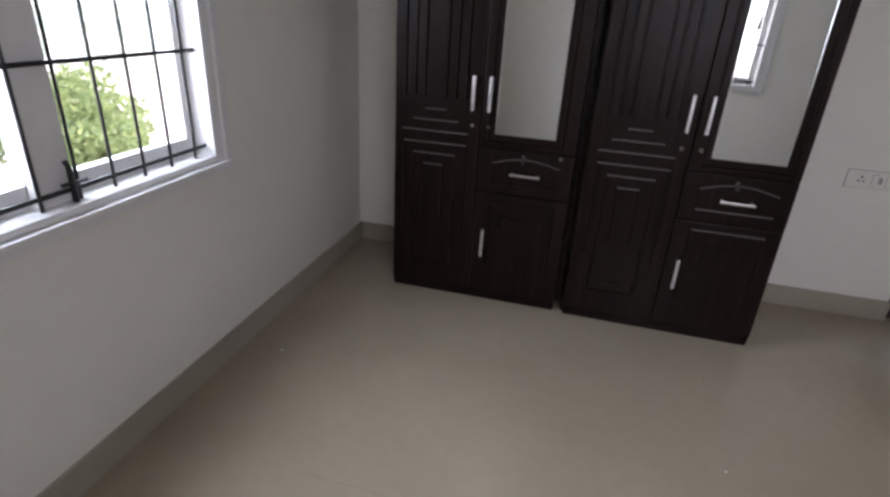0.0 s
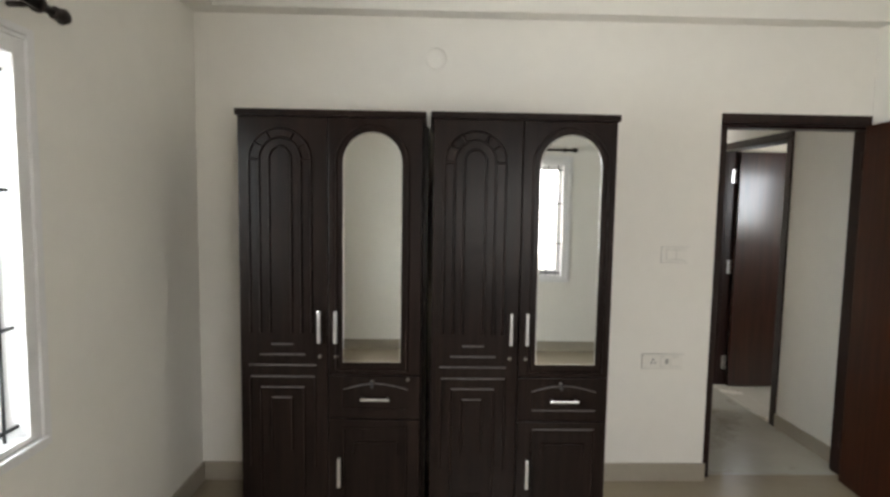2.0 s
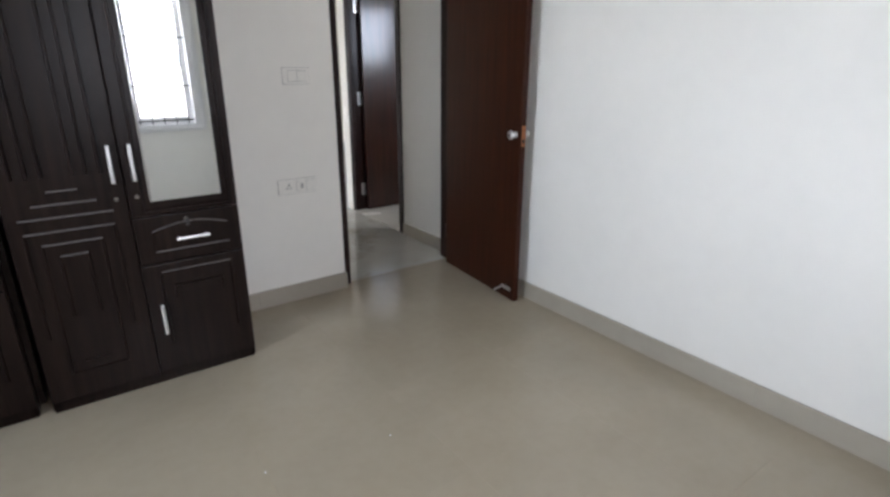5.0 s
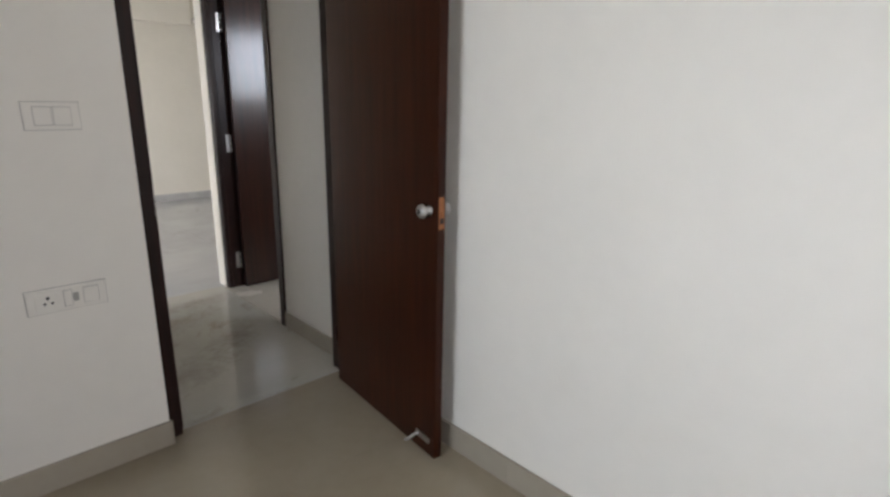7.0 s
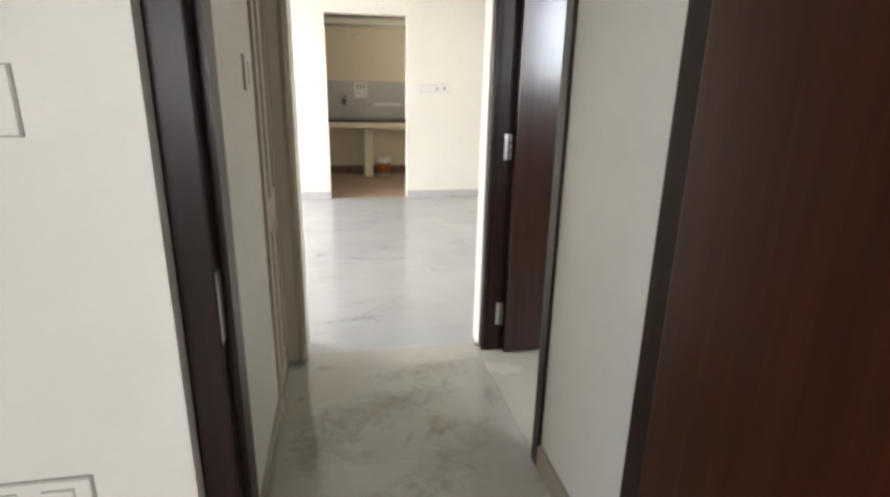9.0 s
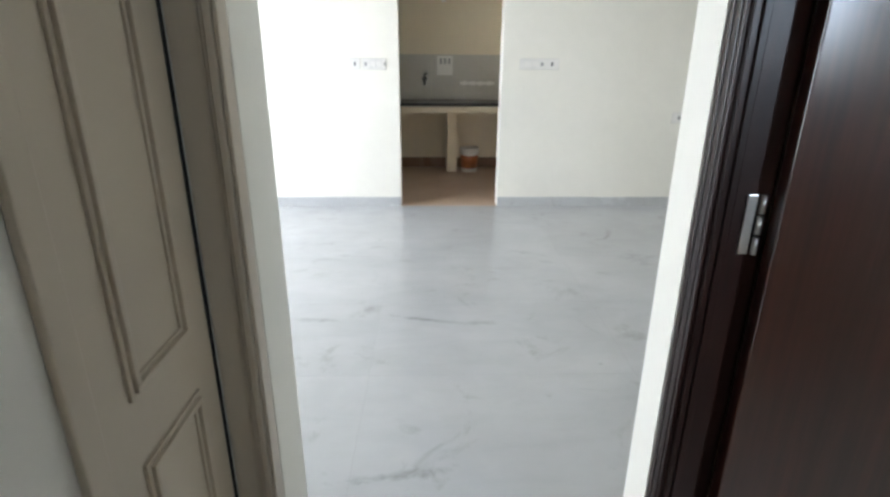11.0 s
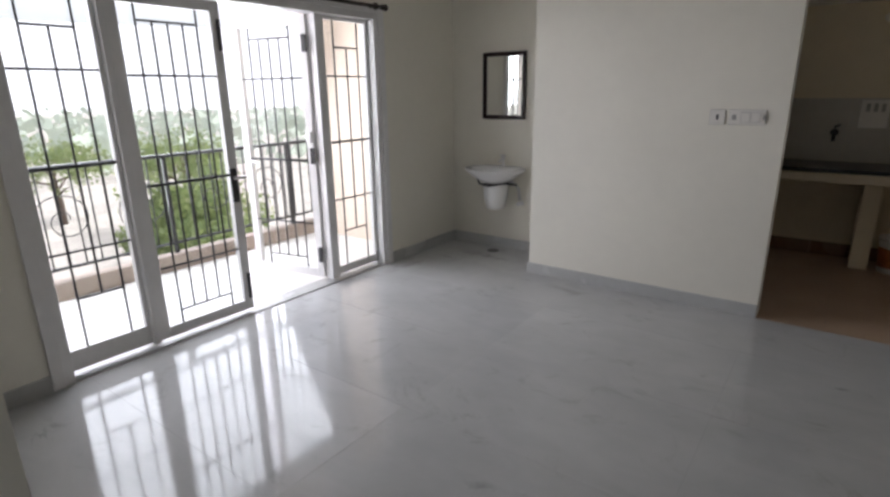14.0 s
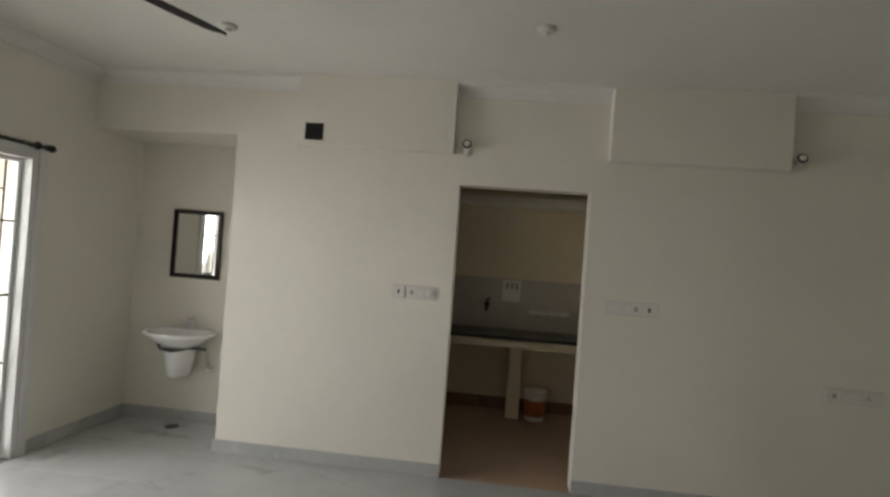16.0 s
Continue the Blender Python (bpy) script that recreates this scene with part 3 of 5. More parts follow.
# ---- doors ----
def knob(parent, m, side):
    """A round knob with its rose on one face; m carries the door's own axes."""
    bm = bmesh.new()
    prof = [(0.018, 0), (0.018, 0.003), (0.010, 0.006), (0.010, 0.019), (0.019, 0.023), (0.026, 0.031), (0.0245, 0.040), (0.017, 0.046), (0.008, 0.047)]
    lathe(bm, [(r, h * side) for r, h in prof], (0, 0, 0), 24, "y")
    bmesh.ops.transform(bm, matrix=m, verts=bm.verts)
    ob = part("knob", bm, STEEL, parent, "round brushed steel knob")
    key = lathe(bmesh.new(), [(0.009, 0.0455 * side), (0.009, 0.0488 * side), (0.005, 0.0494 * side)], (0, 0, 0), 16, "y")
    bmesh.ops.transform(key, matrix=m, verts=key.verts)
    part("keyhole", key, DARKPLASTIC, ob, "dark keyhole in the knob")
    return ob


def flush_leaf(parent, w, h, t=0.036, z0=0.008):
    """A plain door leaf: hinge edge at x = 0, faces at y = 0 and y = t."""
    return part("leaf", boxes((0, w, 0, t, z0, z0 + h), bevel=0.003), DOORWOOD, parent, "glossy dark mahogany flush door leaf")


# bedroom door: frame in the wall, leaf standing open along the side wall
d1 = thing("door_1", (0, 0, 0), "dark mahogany bedroom door standing open against the wall", "door", "structure")
x0, x1, zt = D1
fr = part("door_frame", boxes((x0, x0 + 0.055, YN + 0.034, 3.178, 0, zt - 0.055), (x1 - 0.055, x1, YN + 0.001, 3.178, 0, zt - 0.055), (x0, XE - 0.001, YN - 0.003, YN + 0.001, zt - 0.055, zt), (x0, x1, YN + 0.001, 3.178, zt - 0.055, zt), bevel=0.004), FRAMEWOOD, d1, "dark stained wooden door frame")
part("door_stop", boxes((x0 + 0.055, x0 + 0.069, YN + 0.075, 3.15, 0, zt - 0.069), (x1 - 0.069, x1 - 0.055, YN + 0.045, 3.15, 0, zt - 0.069), (x0 + 0.055, x1 - 0.055, YN + 0.045, 3.15, zt - 0.069, zt - 0.055)), FRAMEWOOD, fr)
part("strike_plate", boxes((x0 + 0.0545, x0 + 0.057, YN + 0.040, YN + 0.066, 0.94, 1.06), bevel=0.001), STEEL, fr, "steel strike plate")
LEAFM = Matrix.Translation((2.690, 3.002, 0)) @ Matrix.Rotation(radians(-95.8), 4, "Z")
leaf = flush_leaf(d1, 0.806, 2.035)
leaf.matrix_local = LEAFM
for side, yy in ((-1, 0.0), (1, 0.036)):
    knob(leaf, Matrix.Translation((0.760, yy, 1.008)), side)
part("lock_plate", boxes((0.8055, 0.8085, 0.006, 0.030, 0.945, 1.06), bevel=0.001), BRASS, leaf, "worn brass lock plate on the leaf edge")
# no hole is cut: a black chip paints the shade inside it
part("latch_hole", boxes((0.8078, 0.8092, 0.010, 0.026, 0.965, 0.985), bevel=0.0004), BLACK, leaf, "black chip drawn as the shaded hole in the lock plate")
part("latch", boxes((0.807, 0.817, 0.012, 0.024, 0.99, 1.013), bevel=0.002), BRASS, leaf)
bm = bmesh.new()
tube(bm, [(0.70, -0.004, 0.075), (0.70, -0.02, 0.075), (0.70, -0.045, 0.068), (0.685, -0.055, 0.055)], 0.006, 8)
box(bm, 0.685, 0.775, -0.006, 0.0, 0.063, 0.087, bevel=0.002)
part("door_stopper", bm, STEEL, leaf, "small steel door stopper near the foot of the leaf")
for z in (0.25, 1.85):
    part("hinge", tube(bmesh.new(), [(0.0, -0.006, z - 0.05), (0.0, -0.006, z + 0.05)], 0.006, 8), FRAMEWOOD, leaf)

# second bedroom door, closed
d2 = thing("door_2", (0, 0, 0), "closed dark wooden door in the bedroom side wall", "door", "structure")
a, b, zt = D2
part("door_frame", boxes((XE - 0.02, 2.96, a, a + 0.06, 0, zt - 0.06), (XE - 0.02, 2.96, b - 0.06, b, 0, zt - 0.06), (XE - 0.02, 2.96, a, b, zt - 0.06, zt), bevel=0.004), FRAMEWOOD, d2)
part("leaf", boxes((XE - 0.004, XE + 0.032, a + 0.062, b - 0.062, 0.008, zt - 0.063), bevel=0.003), FRAMEWOOD, d2, "dark wooden leaf")
part("door_stop", boxes((XE + 0.034, XE + 0.05, a + 0.0605, a + 0.08, 0, zt - 0.08), (XE + 0.034, XE + 0.05, b - 0.08, b - 0.0605, 0, zt - 0.08), (XE + 0.034, XE + 0.05, a + 0.0605, b - 0.0605, zt - 0.08, zt - 0.0605)), FRAMEWOOD, d2)
part("threshold", boxes((XE + 0.002, 2.95, a + 0.061, b - 0.061, -0.01, 0.006)), SKIRT, d2)

# bath door: leaf open into the bath
d3 = thing("door_3", (0, 0, 0), "glossy dark mahogany bath door standing open", "door", "structure")
a, b, zt = DB
fr = part("door_frame", boxes((XP - 0.012, 2.962, a, a + 0.06, 0, zt - 0.06), (2.846, 2.925, b - 0.060, b, 0, zt - 0.06), (XP - 0.012, 2.962, a, b, zt - 0.06, zt), bevel=0.004), FRAMEWOOD, d3, "glossy dark door frame")
for u0, u1 in ((b - 0.058, b - 0.047), (b - 0.043, b - 0.022), (b - 0.018, b - 0.002)):
    part("jamb_moulding", boxes((2.838, 2.8455, u0, u1, 0, zt - 0.061), bevel=0.003), FRAMEWOOD, fr)
for u0, u1, p in ((2.849, 2.862, 0.004), (2.865, 2.880, 0.007)):
    part("jamb_moulding", boxes((u0, u1, b - 0.060 - p, b - 0.0605, 0, zt - 0.061), bevel=0.002), FRAMEWOOD, fr)
part("door_stop", boxes((2.926, 2.962, b - 0.048, b - 0.001, 0, zt - 0.061)), FRAMEWOOD, fr)
leaf = part("leaf", boxes((2.950, 3.79, b - 0.105, b - 0.069, 0.008, zt - 0.065), bevel=0.003), BATHWOOD, d3, "glossy mahogany leaf with a bright sheen")
for z in (0.21, 1.065, 1.86):
    hg = part("hinge", boxes((2.905, 2.924, b - 0.0645, b - 0.0605, z - 0.06, z + 0.06), bevel=0.001), STEEL, leaf, "steel butt hinge")
    for k in range(3):
        zz = z - 0.06 + 0.042 * k
        part("knuckle", tube(bmesh.new(), [(2.935, b - 0.066, zz), (2.935, b - 0.066, zz + 0.036)], 0.0065, 10), STEEL, hg)
part("threshold", boxes((XP + 0.002, 2.95, a + 0.06, b - 0.062, -0.01, 0.006)), BATHTILE, d3)

# narrow cream door in the passage, shut, with moulded panels
d4 = thing("door_4", (0, 0, 0), "narrow cream painted door with moulded panels, shut", "door", "structure")
a, b, zt = DN
leaf = part("leaf", boxes((1.808, 1.854, a + 0.004, b - 0.012, 0.006, zt - 0.003), bevel=0.003), CREAM, d4, "cream painted leaf")
for z0, z1 in ((0.14, 0.770), (0.885, 1.92)):
    y0, y1 = a + 0.085, b - 0.098
    bm = bmesh.new()
    for o, w, p in ((0, 0.010, 0.006), (0.010, 0.012, 0.013), (0.022, 0.008, 0.005)):
        for c in ((y0 + o, y1 - o, z0 + o, z0 + o + w), (y0 + o, y1 - o, z1 - o - w, z1 - o), (y0 + o, y0 + o + w, z0 + o + w, z1 - o - w), (y1 - o - w, y1 - o, z0 + o + w, z1 - o - w)):
            box(bm, 1.8535, 1.854 + p, *c, bevel=0.002)
    part("panel_moulding", bm, CREAM, leaf)
# black strip fills the leaf's joint in place of its shade
part("shade_filler", boxes((1.79, 1.8555, b - 0.0110, b - 0.0005, 0.006, zt - 0.003)), BLACK, d4)
bm = boxes((1.8565, 1.869, a - 0.05, a - 0.002, 0, zt + 0.05), bevel=0.004)
box(bm, 1.8565, 1.869, a - 0.002, b - 0.002, zt + 0.002, zt + 0.05, bevel=0.004)
part("architrave", bm, CREAM, d4)
# moulded jamb that faces down the passage
bm = bmesh.new()
for u0, u1, p in ((1.857, 1.910, 0.041), (1.910, 1.915, 0.047), (1.917, 1.922, 0.049), (1.924, 1.937, 0.053), (1.939, 1.947, 0.047)):
    box(bm, u0, u1, 4.7415 - p, 4.7415, 0.014, 2.13, bevel=0.002)
part("moulded_jamb", bm, CREAM, d4, "cream moulded timber jamb")


# ---- bedroom windows ----
def window(name, length, z0, z1, label, depth=0.18):
    """A two-sash window in its own axes: x along the wall, y = 0 the room face, y > 0 outwards."""
    root = thing(name, (0, 0, 0), label, "window", "structure")
    f = 0.05
    h = z1 - z0
    fr = part("window_frame", boxes((0, f, -0.012, depth - 0.01, z0, z1), (length - f, length, -0.012, depth - 0.01, z0, z1), (f, length - f, -0.012, depth - 0.01, z1 - f, z1), (f, length - f, -0.012, depth - 0.01, z0, z0 + 0.022), bevel=0.004), FRAME_W, root, "white painted timber window frame")
    cas = bmesh.new()
    for o, w, p in ((0.0, 0.014, 0.02), (0.018, 0.024, 0.014)):
        a, b = -o - w, length + o + w
        for s in ((a, a + w, z0 - o - w, z1 + o + w), (b - w, b, z0 - o - w, z1 + o + w), (a + w, b - w, z1 + o, z1 + o + w)):
            box(cas, s[0], s[1], -p, -0.0005, s[2], s[3], bevel=0.004)
    part("casing", cas, FRAME_W, root, "white moulded window casing")
    part("window_sill", boxes((-0.012, length + 0.012, -0.030, -0.0005, z0 - 0.022, z0 - 0.002), (-0.018, length + 0.018, -0.016, -0.0005, z0 - 0.045, z0 - 0.024), bevel=0.005), FRAME_W, root, "white window sill")
    mid = length / 2
    part("mullion", boxes((mid - 0.055, mid + 0.055, 0.034, 0.060, z0 + 0.0225, z1 - f), bevel=0.004), FRAME_W, root)
    for a, b in ((f, mid - 0.01), (mid + 0.01, length - f)):
        sash = part("sash", boxes((a + 0.004, a + 0.045, 0.062, 0.097, z0 + 0.0225, z1 - f), (b - 0.045, b - 0.004, 0.062, 0.097, z0 + 0.0225, z1 - f), (a + 0.045, b - 0.045, 0.062, 0.097, z0 + 0.0225, z0 + f + 0.035), (a + 0.045, b - 0.045, 0.062, 0.097, z1 - f - 0.045, z1 - f), bevel=0.003), FRAME_W, root)
        p = part("pane", boxes((a + 0.046, b - 0.046, 0.078, 0.082, z0 + f + 0.036, z1 - f - 0.046)), GLASS, sash)
        p.visible_shadow = False
    for z in (z0 + 0.055, 1.172, 1.60, z1 - f - 0.05):
        part("grille_rail", boxes((f, length - f, 0.022, 0.028, z - 0.006, z + 0.006), bevel=0.001), IRON, root, "black iron grille rail")
    n = 10
    for k in range(n):
        x = f + (length - 2 * f) * (k + 0.5) / n
        part("grille_bar", tube(bmesh.new(), [(x, 0.025, z0 + 0.0225), (x, 0.025, z1 - f)], 0.0048, 8), IRON, root)
    bm = tube(bmesh.new(), [(mid + 0.03, 0.012, z0 + 0.024), (mid + 0.03, 0.012, z0 + 0.11), (mid + 0.018, 0.006, z0 + 0.135)], 0.008, 8)
    tube(bm, [(mid + 0.0, 0.012, z0 + 0.075), (mid + 0.075, 0.012, z0 + 0.075)], 0.006, 8)
    part("peg_stay", bm, IRON, root, "dark iron window latch")
    return root


w1 = window("window_1", WIN1[1] - WIN1[0], WIN1[2], WIN1[3], "white timber window with black iron grille, by the wardrobes")
w1.matrix_world = Matrix.Translation((XW, WIN1[0], 0)) @ Matrix.Rotation(radians(90), 4, "Z")
w2 = window("window_2", WIN2[1] - WIN2[0], WIN2[2], WIN2[3], "white timber window with iron grille, in the back wall")
w2.matrix_world = Matrix.Translation((WIN2[1], YS, 0)) @ Matrix.Rotation(radians(180), 4, "Z")


def curtain_rod(name, p0, p1, label, wall, r=0.013):
    """A rod with turned finials on brackets; wall is the way to the wall with its distance."""
    root = thing(name, p0, label, "curtain rod")
    a, b = Vector((0, 0, 0)), Vector(p1) - Vector(p0)
    d = b.normalized()
    part("rod", tube(bmesh.new(), [a, b], r, 12), ROD, root)
    for end, s in ((a, -1), (b, 1)):
        q = [end + d * s * t for t in (0.0, 0.012, 0.016, 0.03, 0.05, 0.07, 0.08)]
        part("finial", tube(bmesh.new(), q, r, 12, True, [r * 1.1, r * 1.6, r * 0.9, r * 1.6, r * 2.0, r * 1.3, r * 0.3]), ROD, root, "turned dark finial")
    for t in (0.06, b.length - 0.06):
        c = a + d * t
        bm = tube(bmesh.new(), [c, c + Vector(wall) * 0.98], 0.009, 8)
        lathe(bm, [(r * 1.9, -0.008), (r * 1.9, 0.008)], tuple(c), 14, "y" if abs(d.y) > 0.5 else "x")
        part("bracket", bm, ROD, root)
    return root


curtain_rod("curtain_rod", (XW + 0.09, 0.42, 2.155), (XW + 0.09, 1.79, 2.155), "dark curtain rod above the bedroom side window", (-0.09, 0, 0))
curtain_rod("curtain_rod", (0.36, YS + 0.09, 2.16), (1.74, YS + 0.09, 2.16), "dark curtain rod above the back bedroom window", (0, -0.09, 0))
curtain_rod("curtain_rod", (-0.70, 5.645, 2.078), (-0.70, 8.185, 2.078), "long dark curtain rod above the balcony doors", (-0.08, 0, 0))


# ---- balcony doors ----
def grille(root, y0, y1, z0, z1, x, pattern):
    """A steel bar grille in a leaf: bars and cross rails, each a part."""
    w = y1 - y0
    r = 0.0065
    rails = [z0 + (z1 - z0) * k for k in (0.045, 0.20, 0.47, 0.80, 0.955)] if pattern == "leaf" else [z0 + (z1 - z0) * k for k in (0.15, 0.29, 0.53, 0.79)]
    for i, z in enumerate(rails):
        ends = (y0, y1) if 0 < i < len(rails) - (pattern == "leaf") else (y0 + w * 0.17, y1 - w * 0.17) if pattern == "leaf" else (y0 + w * 0.22, y0 + w * 0.80)
        thick = r * 1.5 if abs(z - rails[2]) < 0.01 else r
        part("grille_rail", tube(bmesh.new(), [(x, ends[0], z), (x, ends[1], z)], thick, 8), IRON, root)
    ks = [(0.17, 0.0, 1.0), (0.335, 0.045, 0.955), (0.50, 0.045, 0.955), (0.665, 0.045, 0.955), (0.83, 0.0, 1.0)] if pattern == "leaf" else [(0.22, 0.0, 1.0), (0.52, 0.15, 0.9), (0.80, 0.0, 1.0)]
    for k, a, b in ks:
        part("grille_bar", tube(bmesh.new(), [(x, y0 + w * k, z0 + (z1 - z0) * a), (x, y0 + w * k, z0 + (z1 - z0) * b)], r, 8), IRON, root)
    if pattern != "leaf":
        part("grille_rail", tube(bmesh.new(), [(x, y0 + w * 0.22, z0 + (z1 - z0) * 0.9), (x, y0 + w * 0.80, z0 + (z1 - z0) * 0.9)], r, 8), IRON, root)


XB = -0.87   # middle of the frame
bal = thing("window_3", (0, 0, 0), "white framed glazed balcony doors with black grilles", "balcony door", "structure")
y0, y1, zt = BAL
part("door_frame", boxes((XB - 0.05, XB + 0.095, y0, y0 + 0.045, 0, zt), (XB - 0.05, XB + 0.095, y1 - 0.045, y1, 0, zt), (XB - 0.05, XB + 0.095, y0 + 0.045, y1 - 0.045, zt - 0.05, zt),
                         (XB - 0.05, XB + 0.05, 6.205, 6.240, 0.02, zt - 0.05), (XB - 0.05, XB + 0.05, 7.62, 7.70, 0.02, zt - 0.05), bevel=0.004), FRAME_W, bal, "white enamelled steel frame")
part("threshold", boxes((XB - 0.06, XB + 0.08, y0 + 0.045, y1 - 0.045, 0, 0.008), bevel=0.002), MSKIRT, bal)


def glazed(name, ya, yb, z0, z1, stile, pattern, parent, label="", foot=0.07):
    """A glazed panel along y at x = 0 with its bottom rail and grille."""
    s = stile
    p = part(name, boxes((-0.02, 0.02, ya, ya + s, z0, z1), (-0.02, 0.02, yb - s, yb, z0, z1), (-0.02, 0.02, ya + s, yb - s, z1 - s, z1), (-0.02, 0.02, ya + s, yb - s, z0, z0 + foot), bevel=0.003), FRAME_W, parent, label)
    g = part("pane", boxes((-0.012, -0.008, ya + s + 0.001, yb - s - 0.001, z0 + foot + 0.001, z1 - s - 0.001)), GLASS, p)
    g.visible_shadow = False
    grille(p, ya + s, yb - s, z0 + foot, z1 - s, 0.012, pattern)
    return p


f1 = glazed("fixed_light", 5.757, 6.203, 0.03, zt - 0.052, 0.022, "side", bal, foot=0.115)
f1.location.x = XB
f2 = glazed("fixed_light", 7.703, 8.173, 0.03, zt - 0.052, 0.024, "side", bal, foot=0.065)
f2.location.x = XB
lf = glazed("leaf", 6.242, 6.892, 0.03, zt - 0.054, 0.062, "leaf", bal, "closed white door leaf")
lf.location.x = XB + 0.02
part("lever", boxes((0.02, 0.05, 6.845, 6.86, 0.93, 0.95), (0.04, 0.055, 6.845, 6.93, 0.93, 0.948), bevel=0.003), STEEL, lf, "steel lever handle")
part("lock_case", boxes((0.0205, 0.032, 6.83, 6.875, 0.78, 1.0), bevel=0.003), DARKPLASTIC, lf, "black lock case")
for z in (0.20, 1.80):
    part("bolt", boxes((0.0205, 0.036, 6.862, 6.882, z - 0.09, z + 0.09), bevel=0.003), DARKPLASTIC, lf, "black tower bolt")
lo = glazed("leaf", -0.685, 0.0, 0.03, zt - 0.054, 0.062, "leaf", bal, "white door leaf swung out on to the balcony")
lo.matrix_local = Matrix.Translation((XB - 0.03, 7.615, 0)) @ Matrix.Rotation(radians(-77), 4, "Z")
part("lever", boxes((0.02, 0.05, -0.63, -0.615, 0.93, 0.95), (0.04, 0.055, -0.63, -0.54, 0.93, 0.948), bevel=0.003), STEEL, lo)
for z in (0.22, 1.0, 1.80):
    part("hinge", boxes((0.021, 0.04, -0.03, 0.004, z - 0.06, z + 0.06), bevel=0.003), DARKPLASTIC, lo, "black hinge")
part("latch", boxes((0.021, 0.045, -0.05, -0.01, 1.10, 1.18), bevel=0.004), STEEL, lo, "steel latch")
cas = boxes((-0.7795, -0.762, y0 - 0.06, y0, 0, zt + 0.06), (-0.7795, -0.762, y1, y1 + 0.06, 0, zt + 0.06), (-0.7795, -0.762, y0, y1, zt, zt + 0.06), bevel=0.004)
part("casing", cas, FRAME_W, bal, "white casing round the balcony doors")


# ---- balcony and outside ----
PEACH = paint("peach_outside_paint", (0.76, 0.63, 0.53), 0.7)
# unseen kitchen window, added only to brighten the room
kw = thing("added_window_4", (3.9, 9.35, 0), "unseen white framed window added to light the kitchen", "window", "structure")
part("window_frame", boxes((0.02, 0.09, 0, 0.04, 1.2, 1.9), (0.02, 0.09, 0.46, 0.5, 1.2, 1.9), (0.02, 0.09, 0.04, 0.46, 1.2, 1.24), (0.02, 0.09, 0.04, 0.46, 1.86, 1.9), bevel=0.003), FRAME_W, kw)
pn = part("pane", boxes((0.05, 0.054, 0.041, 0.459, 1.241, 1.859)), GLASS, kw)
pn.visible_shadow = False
bw = thing("window_5", (3.30, 3.0, 0), "white framed bath ventilator with a clear pane", "window", "structure")
part("window_frame", boxes((0, 0.04, 0.03, 0.10, 1.25, 2.05), (0.91, 0.95, 0.03, 0.10, 1.25, 2.05), (0.04, 0.91, 0.03, 0.10, 1.25, 1.29), (0.04, 0.91, 0.03, 0.10, 2.01, 2.05), bevel=0.003), FRAME_W, bw)
pn = part("pane", boxes((0.041, 0.909, 0.06, 0.064, 1.291, 2.009)), GLASS, bw)
pn.visible_shadow = False
CEMENT = tile_material("pale_balcony_tile", (0.68, 0.675, 0.66), (0.77, 0.765, 0.75), 0.4)
KERB = tile_material("tan_brown_kerb_stone", (0.27, 0.215, 0.18), (0.34, 0.275, 0.23), 0.5)
solid("balcony_slab", boxes((-2.35, -0.96, 4.6, 9.0, -0.16, -0.02)), CEMENT, "pale tiled balcony slab", "balcony floor", "structure")
solid("balcony_side_wall", boxes((-2.35, -0.96, 8.75, 8.9, -0.02, 2.9)), PEACH, "peach painted balcony side wall", "wall", "structure")
# out-of-view slab, added to keep the open sky off the balcony leaf
solid("balcony_soffit", boxes((-2.35, -0.965, 4.6, 9.0, 2.78, 2.92)), CEMENT, "unseen slab added above the balcony to shade it", "ceiling", "structure")
solid("balcony_kerb", boxes((-2.35, -2.23, 4.6, 8.75, -0.02, 0.12), bevel=0.006), KERB, "low tan-brown balcony kerb", "kerb", "structure")
rail = thing("balcony_railing", (-2.29, 4.6, 0.12), "black iron balcony railing with scrolls", "railing", "structure")
part("handrail", boxes((-0.025, 0.025, 0, 4.15, 0.83, 0.86), bevel=0.006), IRON, rail)
part("bottom_rail", boxes((-0.012, 0.012, 0, 4.15, 0.08, 0.10)), IRON, rail)
for k in range(4):
    part("post", boxes((-0.015, 0.015, 0.01 + k * 1.26, 0.040 + k * 1.26, 0, 0.83), bevel=0.003), IRON, rail)
for k in range(36):
    y = 0.16 + k * 0.112
    part("baluster", tube(bmesh.new(), [(0, y, 0.09), (0, y, 0.84)], 0.007, 6), IRON, rail)
for k in range(6):
    c = 0.55 + 0.6 * k
    pts = [(0.012, c + (0.03 + 0.02 * a) * math.cos(a), 0.45 + (0.03 + 0.02 * a) * math.sin(a)) for a in [i * 0.35 for i in range(30)]]
    part("scroll", tube(bmesh.new(), pts, 0.005, 6), IRON, rail)

GROUND = plain("pale_dry_ground", (0.38, 0.36, 0.33), 0.9, 0, 0.3, 0.5)
bm = bmesh.new()
vs = [bm.verts.new(p) for p in ((-900, -900, -7.0), (900, -900, -7.0), (900, 900, -7.0), (-900, 900, -7.0))]
bm.faces.new(vs)
solid("ground", bm, GROUND, "pale dry ground with lanes", "ground", "structure")

